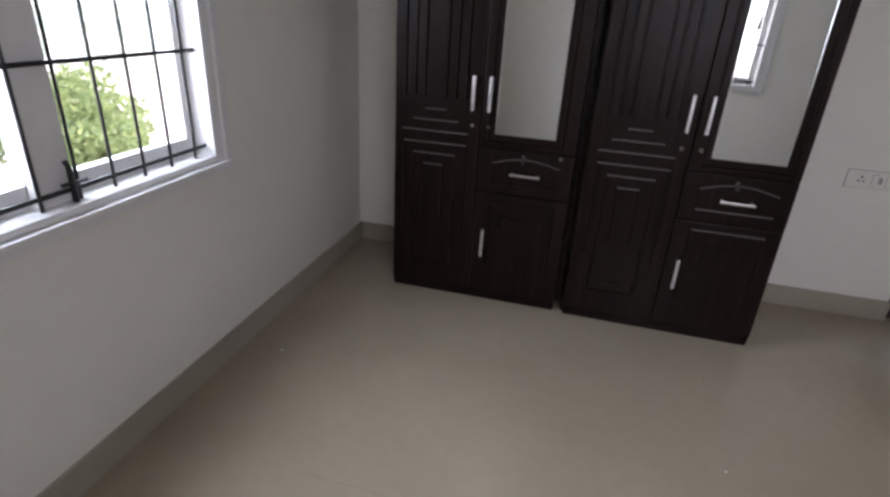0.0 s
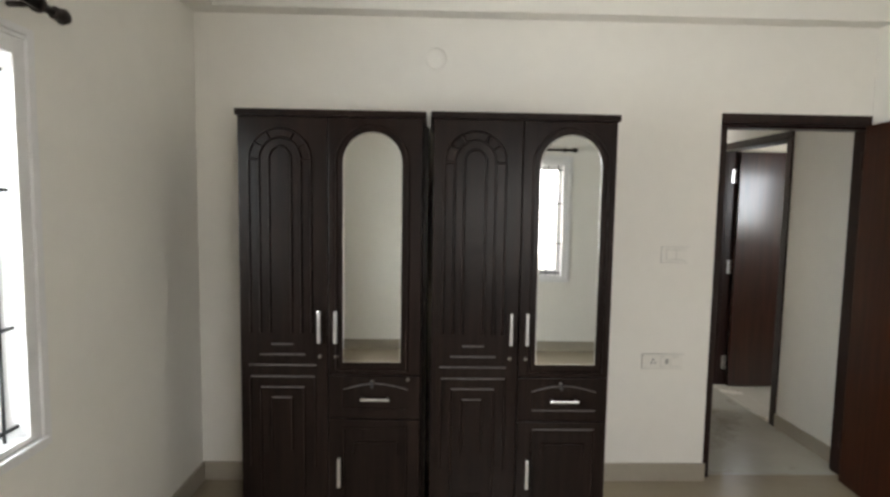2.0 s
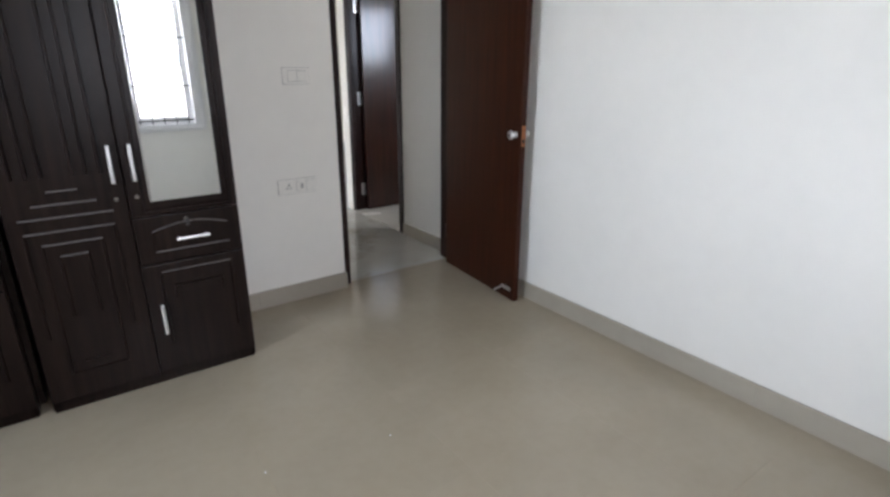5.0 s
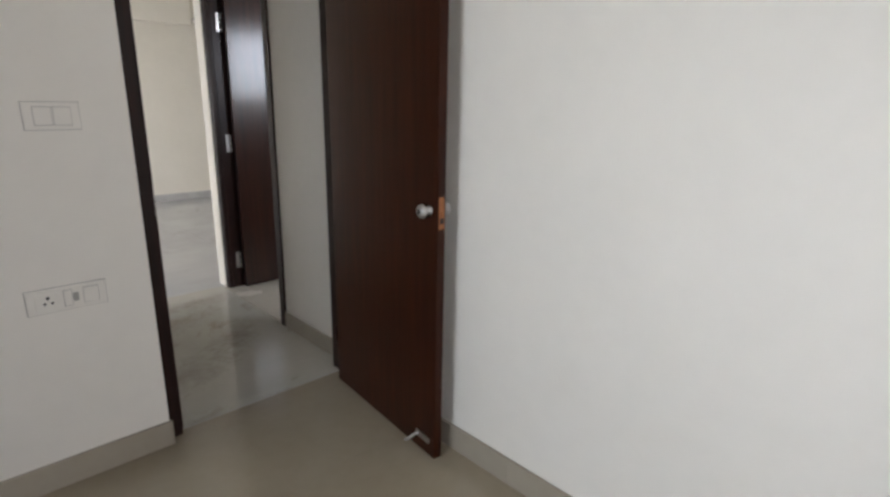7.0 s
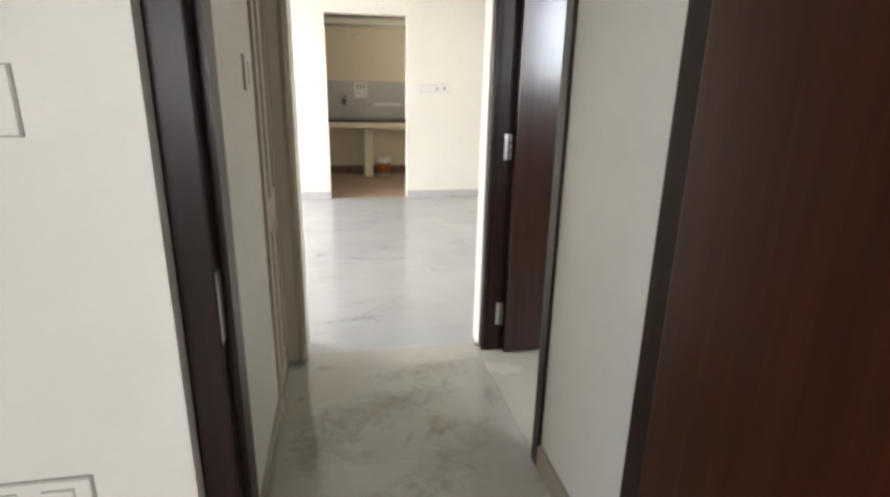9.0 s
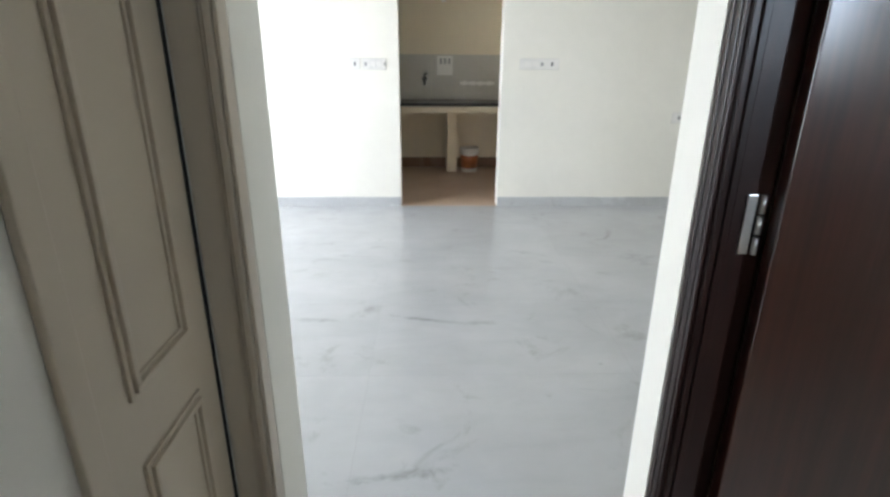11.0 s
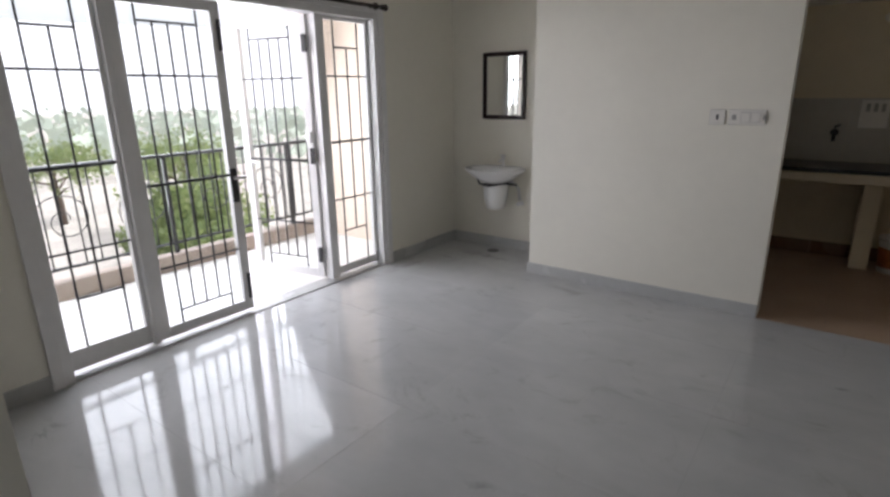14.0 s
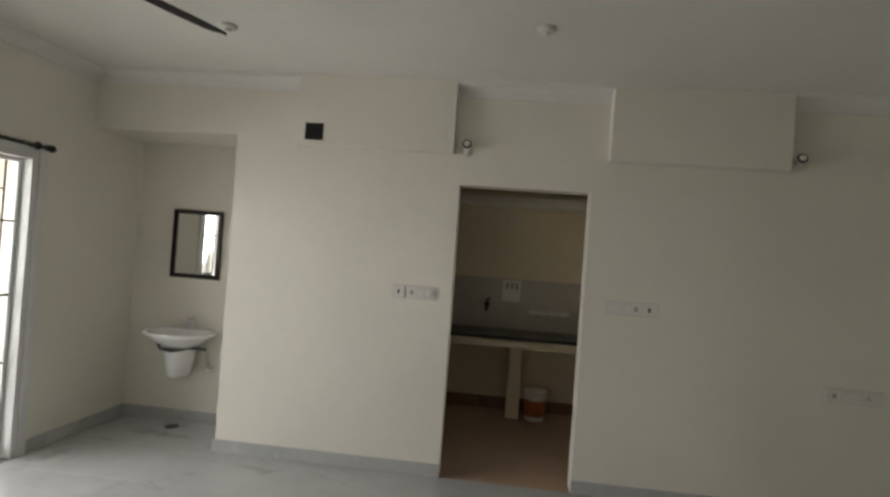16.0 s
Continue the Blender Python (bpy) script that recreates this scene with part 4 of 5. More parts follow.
LEAFY, nt, b = material("leaf_green", 0.6)
gi = nt.nodes.new("ShaderNodeNewGeometry")
nt.links.new(ramp(nt, gi.outputs["Random Per Island"], [(0.0, (0.07, 0.11, 0.045)), (0.55, (0.14, 0.20, 0.085)), (0.85, (0.22, 0.27, 0.12)), (1.0, (0.30, 0.32, 0.16))]), b.inputs["Base Color"])
_tl = nt.nodes.new("ShaderNodeBsdfTranslucent")
_tl.inputs[0].default_value = (0.30, 0.37, 0.15, 1)
_mx = nt.nodes.new("ShaderNodeMixShader")
_mx.inputs[0].default_value = 0.4
nt.links.new(b.outputs[0], _mx.inputs[1])
nt.links.new(_tl.outputs[0], _mx.inputs[2])
nt.links.new(_mx.outputs[0], nt.nodes["Material Output"].inputs[0])
BARK = plain("grey_bark", (0.12, 0.09, 0.07), 0.9, 0, 0.4, 8)
# haze is put into the far foliage as pale colour and weak glow
HAZY = plain("haze_paled_far_foliage", (0.42, 0.48, 0.39), 0.9, 0, 0.25, 0.1)
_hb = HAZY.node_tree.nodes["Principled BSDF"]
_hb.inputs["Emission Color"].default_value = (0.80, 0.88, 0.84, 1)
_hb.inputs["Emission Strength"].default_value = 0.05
rng = random.Random(5)


def tree(x, y, h, r, leaves, label):
    root = thing("tree", (x, y, -7.0), label, "tree", group="trees beyond the balcony")
    bm = tube(bmesh.new(), [(0, 0, -0.1), (0.08, 0.03, h * 0.3), (0.0, -0.06, h * 0.6), (0.1, 0.1, h * 0.85)], 0.2, 8, True, [0.22, 0.17, 0.12, 0.04])
    for k in range(7):
        a = k * 2.4
        z = h * (0.4 + 0.06 * k)
        tube(bm, [(0.02, 0, z), (math.cos(a) * r * 0.4, math.sin(a) * r * 0.4, z + h * 0.1), (math.cos(a) * r * 0.75, math.sin(a) * r * 0.75, z + h * 0.16)], 0.06, 6, True, [0.09, 0.06, 0.02])
    part("trunk", bm, BARK, root)
    verts, faces = [], []
    clumps = []
    for k in range(26):
        a, e = rng.uniform(0, 6.283), rng.uniform(-0.35, 1.0)
        q = rng.uniform(0.45, 1.0) * r
        clumps.append((math.cos(a) * q * math.cos(e), math.sin(a) * q * math.cos(e), h * 0.68 + q * 0.75 * math.sin(e), rng.uniform(0.28, 0.5) * r))
    for k in range(leaves):
        cx, cy, cz, cr = clumps[k % len(clumps)]
        d = Vector((rng.gauss(0, 1), rng.gauss(0, 1), rng.gauss(0, 0.8))).normalized() * cr * rng.uniform(0.55, 1.0)
        c = Vector((cx, cy, cz)) + d
        u = Vector((rng.gauss(0, 1), rng.gauss(0, 1), rng.gauss(0, 1))).normalized()
        v = u.orthogonal().normalized()
        s = rng.uniform(0.09, 0.19)
        i = len(verts)
        verts += [tuple(c - u * s), tuple(c + v * s * 0.45), tuple(c + u * s), tuple(c - v * s * 0.45)]
        faces.append((i, i + 1, i + 2, i + 3))
    me = bpy.data.meshes.new("crown")
    me.from_pydata(verts, [], faces)
    me.materials.append(LEAFY)
    ob = new("crown", me)
    ob.parent = root
    return root


for x, y, h, r, n in ((-18.5, 16.0, 5.3, 2.3, 6200), (-15.5, 14.6, 4.2, 1.8, 4200), (-31, 22.6, 5.8, 2.8, 3600), (-40, 18.5, 5.0, 3.0, 2200)):
    tree(x, y, h, r, n, "leafy green tree below the balcony")

# glowing backdrop ring, painted as the white hazy distance beyond the trees
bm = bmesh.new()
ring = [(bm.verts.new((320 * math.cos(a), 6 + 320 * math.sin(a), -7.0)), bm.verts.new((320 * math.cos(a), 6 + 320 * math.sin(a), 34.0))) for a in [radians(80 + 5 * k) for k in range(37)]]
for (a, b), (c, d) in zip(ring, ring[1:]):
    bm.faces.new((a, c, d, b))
HAZE, _nt, _b = material("glowing_haze_backdrop", 1.0)
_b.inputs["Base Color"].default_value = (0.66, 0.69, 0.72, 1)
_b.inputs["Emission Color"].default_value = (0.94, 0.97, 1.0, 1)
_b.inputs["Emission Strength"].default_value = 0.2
solid("backdrop", bm, HAZE, "glowing backdrop ring coloured as white hazy distance under an overcast sky", "backdrop", "structure")

# far belt of trees, nobody could count them
verts, faces = [], []
for k in range(4200):
    a = rng.uniform(radians(95), radians(200))
    d = rng.uniform(60, 190)
    top = 1.6 + 1.6 * noise.noise(Vector((a * 9, d * 0.03, 0)))
    c = Vector((math.cos(a) * d, 6 + math.sin(a) * d, -7 + rng.uniform(0, 1) ** 0.6 * (top + 2.5)))
    u = Vector((rng.gauss(0, 1), rng.gauss(0, 1), rng.gauss(0, 1))).normalized()
    v = u.orthogonal().normalized()
    s = rng.uniform(0.6, 1.5)
    i = len(verts)
    verts += [tuple(c - u * s), tuple(c + v * s * 0.6), tuple(c + u * s), tuple(c - v * s * 0.6)]
    faces.append((i, i + 1, i + 2, i + 3))
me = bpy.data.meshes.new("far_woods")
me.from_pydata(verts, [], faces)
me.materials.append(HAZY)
tagged(new("far_woods", me), "distant belt of green trees, paled and faintly glowing for haze", "trees", kind="stuff")


# ---- switches and sockets ----
def rotated(ob, m):
    ob.matrix_world = m
    return ob


def switch_plate(name, w, h, modules, m, label):
    """A modular plate in its own axes: x along the wall, z up, facing -y. modules: (kind, x0, x1) in shares of the width."""
    root = thing(name, (0, 0, 0), label, "switch" if "switch" in name else "socket")
    part("plate", boxes((0, w, -0.009, 0.0, 0, h), bevel=0.003), PLASTIC, root)
    # thin grey border paints the shade round the plate
    part("plate_shade_line", boxes((-0.002, w + 0.002, -0.0025, -0.0002, -0.002, h + 0.002)), GREYLINE, root)
    for kind, a, b in modules:
        x0, x1, z0, z1 = a * w, b * w, h * 0.18, h * 0.82
        if kind == "rocker":
            r = part("rocker", boxes((x0 + 0.0015, x1 - 0.0015, -0.0135, -0.009, z0, z1), bevel=0.0015), PLASTIC, root)
            # grey backing paints the shade round the rocker
            part("rocker_shade_line", boxes((x0, x1, -0.0095, -0.0088, z0 - 0.002, z1 + 0.002)), GREYLINE, root)
        elif kind == "socket":
            s = part("socket_face", boxes((x0 + 0.001, x1 - 0.001, -0.0115, -0.009, z0, z1), bevel=0.001), PLASTIC, root)
            c, q = (x0 + x1) / 2, min(x1 - x0, z1 - z0) * 0.2
            for dx, dz, rr in ((0, q * 1.1, 0.0056), (-q, -q * 0.6, 0.0047), (q, -q * 0.6, 0.0047)):
                part("pin_hole", lathe(bmesh.new(), [(rr, 0.0), (rr, -0.0008)], (c + dx, -0.0115, h / 2 + dz), 10, "y"), DARKPLASTIC, s)
        else:
            part("dark_outlet", boxes((x0, x1, -0.0105, -0.009, h * 0.32, h * 0.68), bevel=0.0005), DARKPLASTIC if kind == "dark" else GREYLINE, root)
    return rotated(root, m)


def on_north(x, y, z):
    return Matrix.Translation((x, y, z))


switch_plate("wall_switch", 0.152, 0.086, [("rocker", 0.17, 0.5), ("rocker", 0.52, 0.85)], on_north(1.590, YN, 1.272), "white two-rocker switch plate on the bedroom wall")
switch_plate("wall_socket", 0.232, 0.084, [("socket", 0.1, 0.42), ("rocker", 0.45, 0.56), ("grey", 0.565, 0.64), ("rocker", 0.70, 0.90)], on_north(1.508, YN, 0.664), "white three-pin socket plate with switches")
switch_plate("wall_switch", 0.085, 0.088, [("dark", 0.42, 0.58)], on_north(1.605, 8.70, 1.235), "small white outlet plate on the hall wall")
switch_plate("wall_switch", 0.20, 0.088, [("grey", 0.08, 0.2), ("rocker", 0.32, 0.58), ("rocker", 0.62, 0.85), ("grey", 0.93, 0.99)], on_north(1.715, 8.70, 1.235), "white switch plate beside the kitchen opening")
switch_plate("wall_switch", 0.338, 0.088, [("rocker", 0.06, 0.28), ("rocker", 0.31, 0.48), ("grey", 0.53, 0.6), ("dark", 0.80, 0.85)], on_north(3.094, 8.70, 1.243), "long white switch plate on the hall wall")
switch_plate("wall_socket", 0.352, 0.088, [("grey", 0.12, 0.2), ("rocker", 0.3, 0.5), ("socket", 0.58, 0.92)], on_north(4.515, 8.70, 0.786), "long white socket plate low on the hall wall")
switch_plate("wall_switch", 0.12, 0.105, [("rocker", 0.32, 0.68)], Matrix.Translation((1.856, 4.055, 1.315)) @ Matrix.Rotation(radians(90), 4, "Z"), "white single switch on the passage wall")
for x, z, y in ((1.80, 2.335, 8.605), (3.37, 2.42, 8.605)):
    solid("blank_plate", boxes((x, x + 0.11, y - 0.007, y, z, z + 0.09), bevel=0.002), HALLWALL, "blank painted cover plate on the wall box", "cover plate", group="blank plates")
solid("round_plate", lathe(bmesh.new(), [(0.058, 0.0), (0.058, -0.005), (0.05, -0.010), (0.02, -0.011)], (0.313, YN, 2.356), 28, "y"), WALL, "cream round cover plate above the wardrobes", "cover plate")

# duct hole in the wall box: a flat black plate paints the recess's shade
vent = thing("duct_hole", (0.908, 8.605, 2.306), "square duct hole in the wall box, its shade a flat black plate", "vent")
part("hole_shade_plate", boxes((0, 0.135, -0.003, -0.0005, 0, 0.12)), BLACK, vent)
part("rim", boxes((-0.006, 0, -0.005, -0.0005, -0.006, 0.126), (0.135, 0.141, -0.005, -0.0005, -0.006, 0.126), (0, 0.135, -0.005, -0.0005, -0.006, 0), (0, 0.135, -0.005, -0.0005, 0.12, 0.126)), HALLWALL, vent)


def lamp_holder(x, z):
    root = thing("lamp_holder", (x, 8.70, z), "white wall lamp holder with a dark rim, no bulb", "lamp holder", group="wall lamp holders")
    part("base", lathe(bmesh.new(), [(0.042, 0.0), (0.042, -0.012), (0.03, -0.02), (0.02, -0.03)], (0, 0, 0), 20, "y"), PLASTIC, root)
    bm = lathe(bmesh.new(), [(0.02, 0.0), (0.022, 0.03), (0.03, 0.035), (0.03, 0.06), (0.024, 0.06), (0.022, 0.035)], (0, 0, 0), 20)
    bmesh.ops.transform(bm, matrix=Matrix.Translation((0, -0.028, 0)) @ Matrix.Rotation(radians(70), 4, "X"), verts=bm.verts)
    part("holder", bm, PLASTIC, root)
    bm = lathe(bmesh.new(), [(0.031, 0.050), (0.033, 0.052), (0.033, 0.062), (0.030, 0.065), (0.027, 0.062)], (0, 0, 0), 20)
    bmesh.ops.transform(bm, matrix=Matrix.Translation((0, -0.028, 0)) @ Matrix.Rotation(radians(70), 4, "X"), verts=bm.verts)
    part("rim", bm, DARKPLASTIC, root, "dark ring")
    bm = lathe(bmesh.new(), [(0.022, 0.062), (0.022, 0.068), (0.016, 0.071)], (0, 0, 0), 20)
    bmesh.ops.transform(bm, matrix=Matrix.Translation((0, -0.028, 0)) @ Matrix.Rotation(radians(70), 4, "X"), verts=bm.verts)
    part("socket", bm, PLASTIC, root, "pale socket")


lamp_holder(2.064, 2.315)
lamp_holder(4.243, 2.335)
for x, y in ((0.72, 7.81), (2.505, 7.735)):
    root = thing("ceiling_rose", (x, y, H), "small white ceiling rose with a dark centre", "ceiling rose", group="ceiling roses")
    part("rose", lathe(bmesh.new(), [(0.05, 0.0), (0.05, -0.012), (0.038, -0.022), (0.02, -0.024)], (0, 0, 0), 22), PLASTIC, root)
    part("cap", lathe(bmesh.new(), [(0.018, -0.023), (0.018, -0.034), (0.008, -0.036)], (0, 0, 0), 14), PLASTIC, root)

# ---- ceiling fan ----
FANM = plain("dark_brown_fan_enamel", (0.012, 0.009, 0.008), 0.6)
FANM.node_tree.nodes["Principled BSDF"].inputs["Specular IOR Level"].default_value = 0.2
fan = thing("ceiling_fan", (0.729, 6.809, H), "dark brown three-blade ceiling fan, at rest", "ceiling fan")
part("canopy", lathe(bmesh.new(), [(0.055, 0.0), (0.06, -0.02), (0.045, -0.06), (0.016, -0.075)], (0, 0, 0), 24), FANM, fan)
part("down_rod", tube(bmesh.new(), [(0, 0, -0.06), (0, 0, -0.15)], 0.012, 12), FANM, fan)
part("motor", lathe(bmesh.new(), [(0.02, -0.135), (0.085, -0.16), (0.11, -0.185), (0.112, -0.22), (0.10, -0.245), (0.06, -0.26), (0.03, -0.265)], (0, 0, 0), 32), FANM, fan, "dark round motor housing")
for k in range(3):
    a = radians(69 + 120 * k)
    bm = boxes((0.09, 0.20, -0.018, 0.018, -0.225, -0.219), bevel=0.002)
    bmesh.ops.rotate(bm, verts=bm.verts, cent=(0, 0, 0), matrix=Matrix.Rotation(a, 3, "Z"))
    part("blade_arm", bm, FANM, fan)
    bm = bmesh.new()
    prof = [(0.17, 0.05), (0.24, 0.062), (0.40, 0.064), (0.54, 0.058), (0.585, 0.048), (0.60, 0.03)]
    rows = []
    for x, hw in prof:
        rows.append([bm.verts.new((x, s * hw, -0.227 + s * 0.012 + dz)) for s in (-1, 0, 1) for dz in (0.0, 0.005)])
    for r0, r1 in zip(rows, rows[1:]):
        for i, j in ((0, 2), (2, 4)):
            bm.faces.new((r0[i], r0[j], r1[j], r1[i]))
            bm.faces.new((r0[i + 1], r1[i + 1], r1[j + 1], r0[j + 1]))
        bm.faces.new((r0[0], r1[0], r1[1], r0[1]))
        bm.faces.new((r0[4], r0[5], r1[5], r1[4]))
    for r in (rows[0], rows[-1]):
        bm.faces.new((r[0], r[2], r[3], r[1]))
        bm.faces.new((r[2], r[4], r[5], r[3]))
    bmesh.ops.rotate(bm, verts=bm.verts, cent=(0, 0, 0), matrix=Matrix.Rotation(a, 3, "Z"))
    part("blade", bm, FANM, fan, "long dark fan blade")

# ---- cable tangle above the balcony doors ----
PATCH = plain("grey_green_foam", (0.44, 0.47, 0.40), 0.85, 0, 0.4, 30)
tang = thing("cable_bundle", (-0.78, 6.91, 2.232), "tangle of black cables on a grey-green patch", "cables")
part("patch", boxes((0, 0.012, -0.085, 0.085, -0.125, 0.125), bevel=0.006), PATCH, tang, "grey-green patch")
r2 = random.Random(3)
ends = [((-0.06, 0.10), (0.09, -0.13)), ((0.085, 0.12), (-0.085, -0.07)), ((-0.085, -0.06), (0.02, -0.13)), ((-0.07, 0.10), (0.09, 0.11)), ((0.075, 0.02), (0.085, -0.13)), ((-0.02, 0.14), (0.05, 0.0)), ((-0.08, 0.05), (-0.085, -0.1)), ((0.0, 0.13), (-0.07, 0.1))]
for (a, b), (c, d) in ends:
    pts = [(0.022 + r2.uniform(0, 0.018), a + (c - a) * k / 5 + r2.uniform(-0.012, 0.012), b + (d - b) * k / 5 + r2.uniform(-0.01, 0.01)) for k in range(6)]
    part("cable", tube(bmesh.new(), pts, 0.0075, 7), DARKPLASTIC, tang)

# ---- wash basin niche ----
mir = thing("wall_mirror", (-0.436, 9.25, 1.205), "rectangular wall mirror in a dark frame", "mirror")
part("frame", boxes((0, 0.035, -0.022, 0, 0, 0.575), (0.403, 0.438, -0.022, 0, 0, 0.575), (0.035, 0.403, -0.022, 0, 0, 0.035), (0.035, 0.403, -0.022, 0, 0.54, 0.575), bevel=0.004), FRAMEWOOD, mir, "dark brown wooden frame")
part("mirror", boxes((0.0345, 0.4035, -0.010, -0.004, 0.0345, 0.5405)), MIRROR, mir, "mirror glass")

basin = thing("wash_basin", (-0.19, 9.25, 0.785), "white ceramic wall basin with half pedestal", "wash basin")
bm = bmesh.new()
n = 36


def basin_ring(sx, sy, z, back):
    ring = []
    for k in range(n):
        a = 2 * math.pi * k / n
        x, y = sx * math.cos(a), sy * math.sin(a)
        y = min(y, back) - 0.20
        ring.append(bm.verts.new((x, y, z)))
    return ring


rings = [basin_ring(*v) for v in ((0.12, 0.10, -0.125, 0.19), (0.19, 0.16, -0.085, 0.197), (0.25, 0.21, -0.04, 0.197), (0.283, 0.228, -0.018, 0.197), (0.286, 0.230, -0.004, 0.197), (0.28, 0.225, 0.0, 0.192),
                                  (0.24, 0.19, -0.004, 0.10), (0.22, 0.172, -0.025, 0.09), (0.16, 0.13, -0.075, 0.08), (0.05, 0.045, -0.10, 0.04))]
for r0, r1 in zip(rings, rings[1:]):
    for k in range(n):
        bm.faces.new((r0[k], r0[(k + 1) % n], r1[(k + 1) % n], r1[k])).smooth = True
bm.faces.new(rings[0][::-1])
bm.faces.new(rings[-1])
part("bowl", bm, CERAMIC, basin, "white ceramic bowl")
bm = lathe(bmesh.new(), [(0.122, -0.148), (0.121, -0.16), (0.108, -0.27), (0.090, -0.37), (0.070, -0.385)], (-0.03, -0.128, 0), 28)
part("half_pedestal", bm, CERAMIC, basin, "white half pedestal shroud")
# dark collar paints the shade in the gap between bowl and pedestal
part("shade_filler", lathe(bmesh.new(), [(0.112, -0.118), (0.114, -0.15)], (-0.03, -0.128, 0), 24), DARKPLASTIC, basin, "dark collar drawn for the shaded joint under the bowl")
bm = lathe(bmesh.new(), [(0.024, 0.0), (0.022, 0.015), (0.014, 0.02), (0.014, 0.07), (0.02, 0.075), (0.022, 0.095), (0.01, 0.105)], (0.0, -0.055, 0), 18)
tube(bm, [(0, -0.06, 0.055), (0, -0.10, 0.062), (0, -0.125, 0.045)], 0.009, 10)
tube(bm, [(-0.028, -0.055, 0.10), (0.028, -0.055, 0.10)], 0.006, 8)
part("tap", bm, STEEL, basin, "chrome pillar tap")
bm = tube(bmesh.new(), [(0.06, -0.12, -0.12), (0.13, -0.10, -0.13), (0.17, -0.06, -0.19), (0.175, -0.04, -0.30)], 0.012, 8)
part("hose", bm, STEEL, basin, "flexible inlet hose")
bm = lathe(bmesh.new(), [(0.022, 0.0), (0.022, -0.01), (0.012, -0.014), (0.012, -0.05), (0.02, -0.055), (0.016, -0.075)], (0.175, 0, -0.335), 16, "y")
box(bm, 0.185, 0.215, -0.045, -0.025, -0.345, -0.325, bevel=0.003)
part("waste_hose", tube(bmesh.new(), [(-0.185, -0.20, -0.112), (-0.13, -0.25, -0.146), (-0.03, -0.265, -0.156), (0.05, -0.255, -0.140), (0.10, -0.22, -0.126), (0.185, -0.12, -0.150)], 0.011, 8), DARKPLASTIC, basin, "dark wavy hose under the bowl")
part("stop_valve", bm, STEEL, basin, "steel angle stop valve")
dr = thing("floor_drain", (-0.215, 9.08, 0), "dark round floor drain in the niche", "drain")
part("grate", lathe(bmesh.new(), [(0.055, 0.0005), (0.055, 0.004), (0.048, 0.006), (0.02, 0.005)], (0, 0, 0), 24), DARKPLASTIC, dr)

# ---- kitchen ----
counter = thing("kitchen_counter", (0, 0, 0), "black granite kitchen counter on white plastered supports", "counter")
part("worktop", boxes((0.51, 3.9, 10.03, 10.60, 0.801, 0.836), bevel=0.004), GRANITE, counter, "black granite worktop")
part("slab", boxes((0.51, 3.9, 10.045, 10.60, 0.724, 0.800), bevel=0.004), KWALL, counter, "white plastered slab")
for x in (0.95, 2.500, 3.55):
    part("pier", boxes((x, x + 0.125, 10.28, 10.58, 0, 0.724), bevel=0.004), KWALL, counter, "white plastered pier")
splash = thing("backsplash", (0, 10.60, 0.838), "grey-white glazed wall tiles over the counter", "wall tiles", "structure")
tme = mesh_of("tile", boxes((0.0008, 0.2992, -0.009, -0.0005, 0.0008, 0.2582), bevel=0.0012), BACKSPLASH)
for i in range(11):
    for j in range(2):
        shared("tile", tme, splash, (0.52 + 0.3 * i, 0, 0.259 * j))
solid("kitchen_loft", boxes((0.51, 3.9, 10.20, 10.60, 2.09, 2.17), bevel=0.004), HALLWALL, "white plastered storage shelf under the kitchen ceiling", "shelf", "structure")
tap = thing("kitchen_tap", (2.236, 10.591, 1.075), "dark metal bib tap on the kitchen wall", "tap")
bm = lathe(bmesh.new(), [(0.03, 0.0), (0.03, -0.008), (0.014, -0.012), (0.014, -0.09), (0.02, -0.1)], (0, 0, 0), 18, "y")
tube(bm, [(0, -0.09, 0.0), (0, -0.13, -0.01), (0, -0.15, -0.06)], 0.014, 10)
part("spout", bm, DARKPLASTIC, tap)
part("lever", tube(bmesh.new(), [(0, -0.08, 0.01), (0, -0.08, 0.05), (0.03, -0.09, 0.07)], 0.012, 8), DARKPLASTIC, tap)
board = switch_plate("wall_switch", 0.19, 0.225, [], Matrix.Translation((2.385, 10.591, 1.118)), "white kitchen switch board with three dark rockers")
for k in range(3):
    part("rocker", boxes((0.035 + 0.05 * k, 0.062 + 0.05 * k, -0.014, -0.009, 0.13, 0.195), bevel=0.002), GREYLINE, board)
part("socket_face", boxes((0.05, 0.13, -0.012, -0.009, 0.025, 0.105), bevel=0.002), PLASTIC, board)
solid("round_plate", lathe(bmesh.new(), [(0.036, 0.0), (0.036, -0.014), (0.026, -0.024), (0.010, -0.026)], (2.46, 10.60, 1.965), 22, "y"), PLASTIC, "small white round plate on the kitchen wall", "cover plate")
strip = thing("wall_strip", (2.668, 10.591, 1.01), "white plastic strip with clips on the kitchen tiles", "strip")
part("strip", boxes((0, 0.418, -0.02, 0, 0, 0.035), bevel=0.004), PLASTIC, strip)
for k in range(4):
    part("clip", boxes((0.03 + 0.10 * k, 0.072 + 0.10 * k, -0.026, -0.02, -0.008, 0.043), bevel=0.002), PLASTIC, strip)
BUCKET_W = plain("white_bucket_plastic", (0.75, 0.73, 0.68), 0.4)
ORANGE = plain("orange_brown_label", (0.50, 0.16, 0.05), 0.5, 0, 0.5, 18)
bk = thing("paint_bucket", (2.782, 10.33, 0), "white paint bucket with an orange label, under the counter", "bucket")
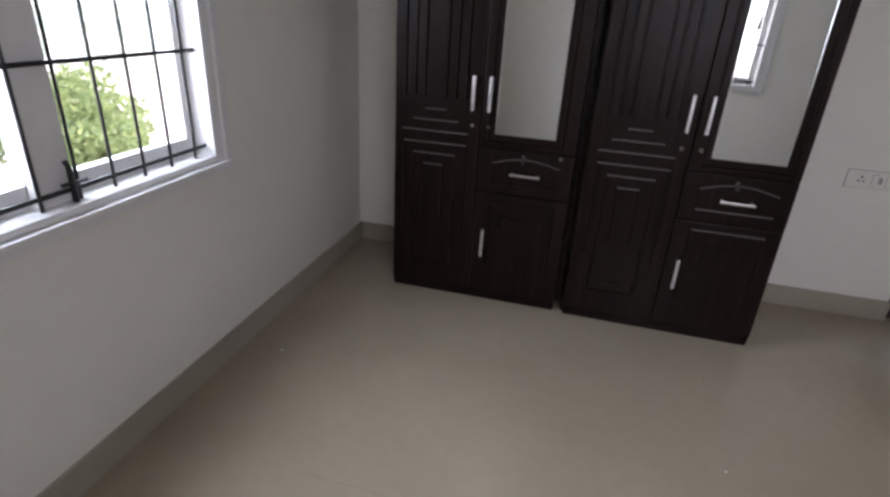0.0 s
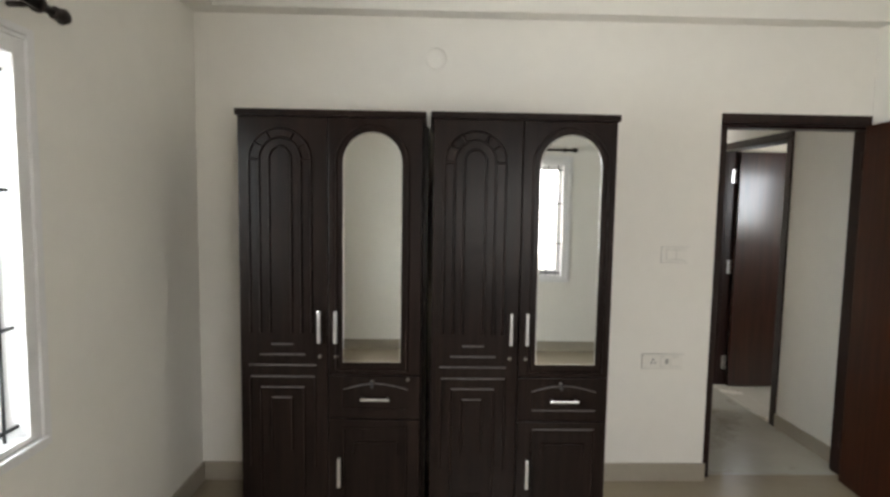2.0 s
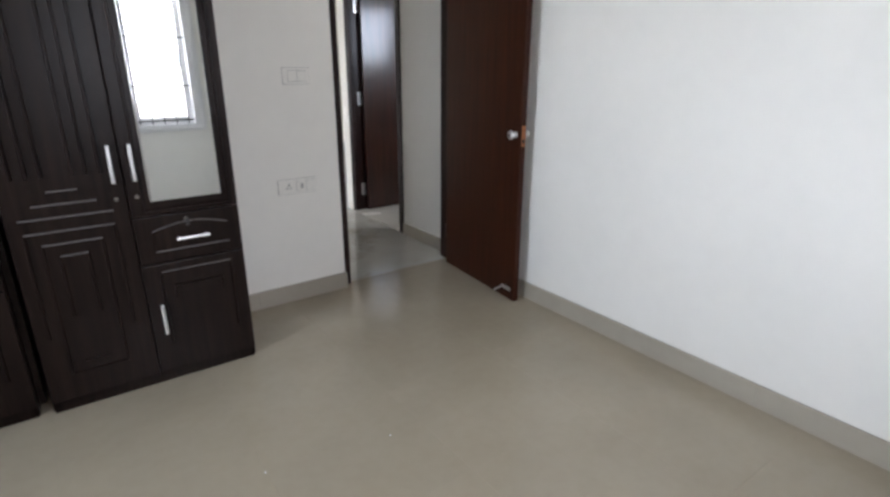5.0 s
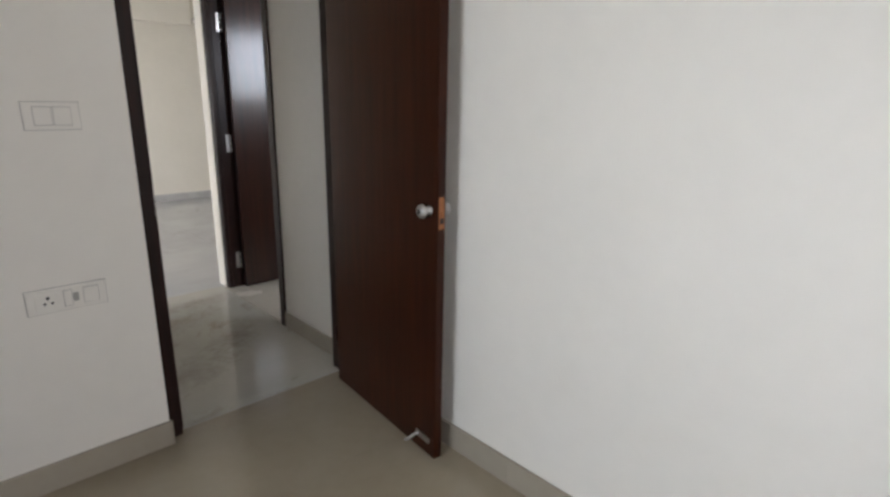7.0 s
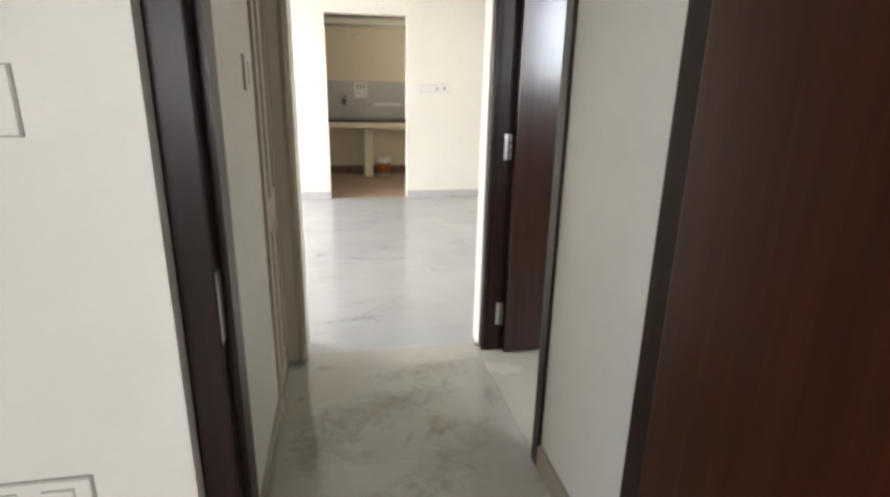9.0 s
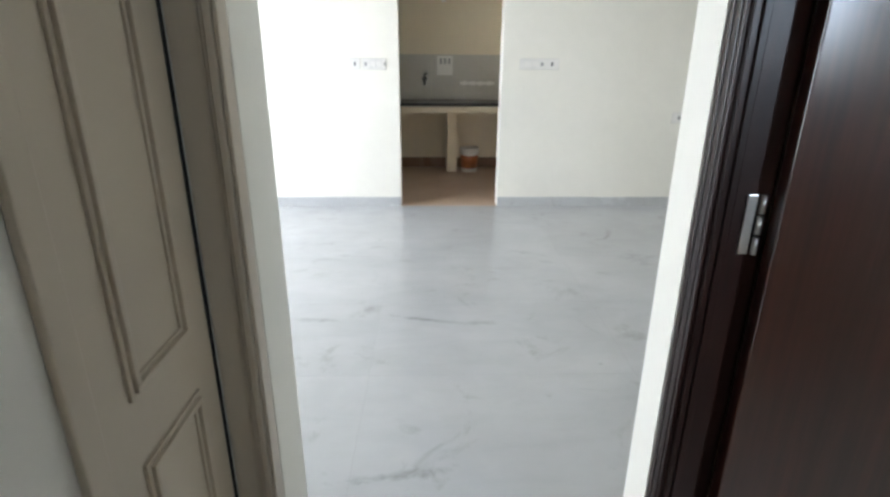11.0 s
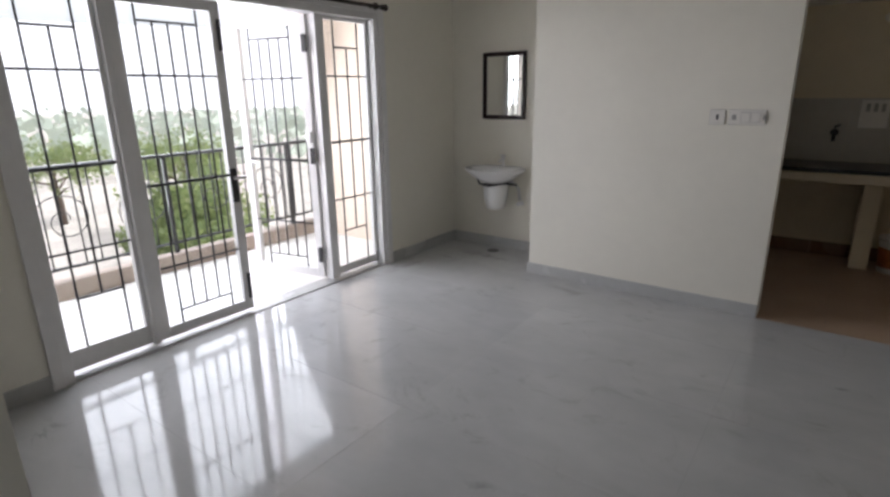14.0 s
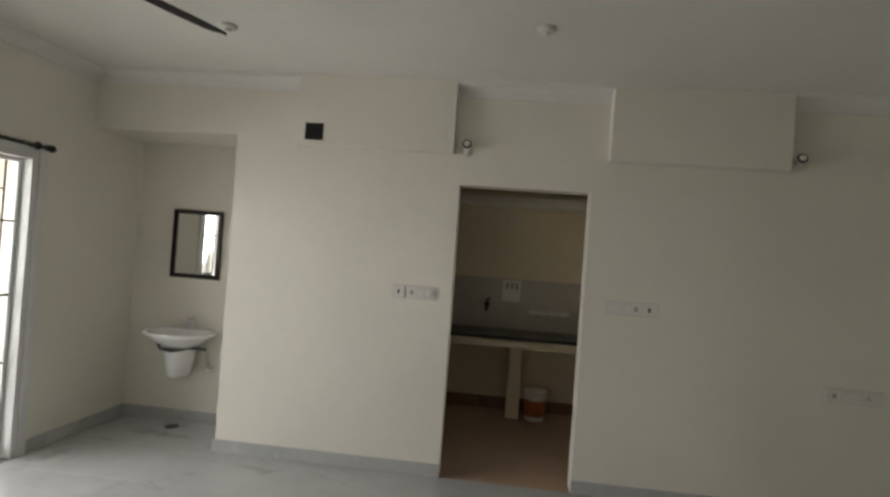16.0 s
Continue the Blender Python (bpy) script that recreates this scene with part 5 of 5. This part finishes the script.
part("pail", lathe(bmesh.new(), [(0.092, 0.0), (0.096, 0.004), (0.112, 0.27), (0.108, 0.27), (0.09, 0.01)], (0, 0, 0), 28), BUCKET_W, bk)
part("label", lathe(bmesh.new(), [(0.0985, 0.045), (0.1085, 0.205), (0.1075, 0.206), (0.0975, 0.044)], (0, 0, 0), 28), ORANGE, bk, "orange and brown paper label")
part("lid", lathe(bmesh.new(), [(0.117, 0.262), (0.12, 0.268), (0.12, 0.285), (0.11, 0.292), (0.10, 0.286)], (0, 0, 0), 28), BUCKET_W, bk, "white lid")
part("bail", tube(bmesh.new(), [(0.118 * math.cos(a), -0.03 - 0.10 * math.sin(a), 0.255 - 0.05 * math.sin(a)) for a in [math.pi * k / 10 for k in range(11)]], 0.003, 6), STEEL, bk, "wire handle")


# flakes of white paint on the bedroom floor
for x, y, w, a in ((0.90, 1.65, 0.004, 0.3), (1.365, 1.565, 0.0035, 1.1), (-0.80, 1.78, 0.005, 2.0)):
    bm = bmesh.new()
    rim = [(bm.verts.new((w * q * math.cos(a + k), w * 0.7 * math.sin(a + k) * q, 0.0)), bm.verts.new((w * q * 0.9 * math.cos(a + k), w * 0.62 * q * math.sin(a + k), 0.0022))) for k, q in ((0.0, 1.0), (1.2, 0.7), (2.1, 1.0), (3.4, 0.85), (4.4, 1.1), (5.3, 0.75))]
    for (p0, p1), (q0, q1) in zip(rim, rim[1:] + rim[:1]):
        bm.faces.new((p0, q0, q1, p1))
    bm.faces.new([p1 for p0, p1 in rim])
    bm.faces.new([p0 for p0, p1 in rim][::-1])
    solid("paint_flake", bm, FRAME_W, "tiny white paint flake on the beige tiles", "paint flake", group="paint flakes").location = (x, y, 0)


# ---- floors, laid piece by piece ----
def lay(name, x0, x1, y0, y1, xs, ys, mat, grout, label, gap=0.0005, z=0.0, piece="tile", edge=0.0002):
    """A floor of single pieces between the joints xs and ys, over a bed."""
    root = solid(name, boxes((x0, x1, y0, y1, z - 0.12, z - 0.001)), grout, label, "floor", "structure")
    bx = [x0] + [v for v in xs if x0 + 0.02 < v < x1 - 0.02] + [x1]
    by = [y0] + [v for v in ys if y0 + 0.02 < v < y1 - 0.02] + [y1]
    made = {}
    for a, b in zip(bx, bx[1:]):
        for c, d in zip(by, by[1:]):
            w, l = round(b - a, 4), round(d - c, 4)
            if (w, l) not in made:
                bm = boxes((-w / 2 + gap, w / 2 - gap, -l / 2 + gap, l / 2 - gap, -0.01, 0.0))
                bmesh.ops.bevel(bm, geom=[e for e in bm.edges if all(v.co.z > -0.001 for v in e.verts)], offset=edge, segments=1, affect="EDGES")
                made[(w, l)] = mesh_of(piece, bm, mat)
            shared(piece, made[(w, l)], root, ((a + b) / 2, (c + d) / 2, z))
    return root


steps = lambda start, size, n: [start + size * k for k in range(-n, n)]
lay("floor_bedroom", XW, XP, YS, 3.082, steps(0.30, 0.605, 12), steps(0.62, 0.605, 12), TILE, GROUT, "glossy beige vitrified tile floor", gap=0.00025, edge=0.00008)
lay("floor_passage", 1.856, XP, 3.082, 4.80, steps(2.02, 1.2, 4), steps(3.9, 0.75, 5), PMARBLE, MGROUT, "worn grey-white marble passage floor", piece="slab")
lay("floor_hall", -0.78, 6.0, 4.80, 8.70, steps(3.24, 1.22, 8), steps(6.58, 0.76, 8), MARBLE, MGROUT, "polished grey-white marble hall floor", gap=0.0006, piece="slab")
lay("floor_niche", -0.78, 0.36, 8.70, 9.25, [], [], MARBLE, MGROUT, "polished marble floor of the niche", piece="slab")
lay("floor_kitchen", 0.51, 3.9, 8.70, 10.60, steps(2.0, 0.4, 12), steps(9.0, 0.4, 12), KTILE, GROUT, "tan kitchen floor tiles")
lay("floor_bath", XP, 4.3, 3.15, 4.76, steps(3.0, 0.3, 12), steps(3.3, 0.3, 12), BATHTILE, GROUT, "cream bath floor tiles")
solid("floor_slab", boxes((-1.16, 6.15, -1.03, 10.75, -0.4, -0.125)), GROUT, "concrete floor slab", "floor", "structure")
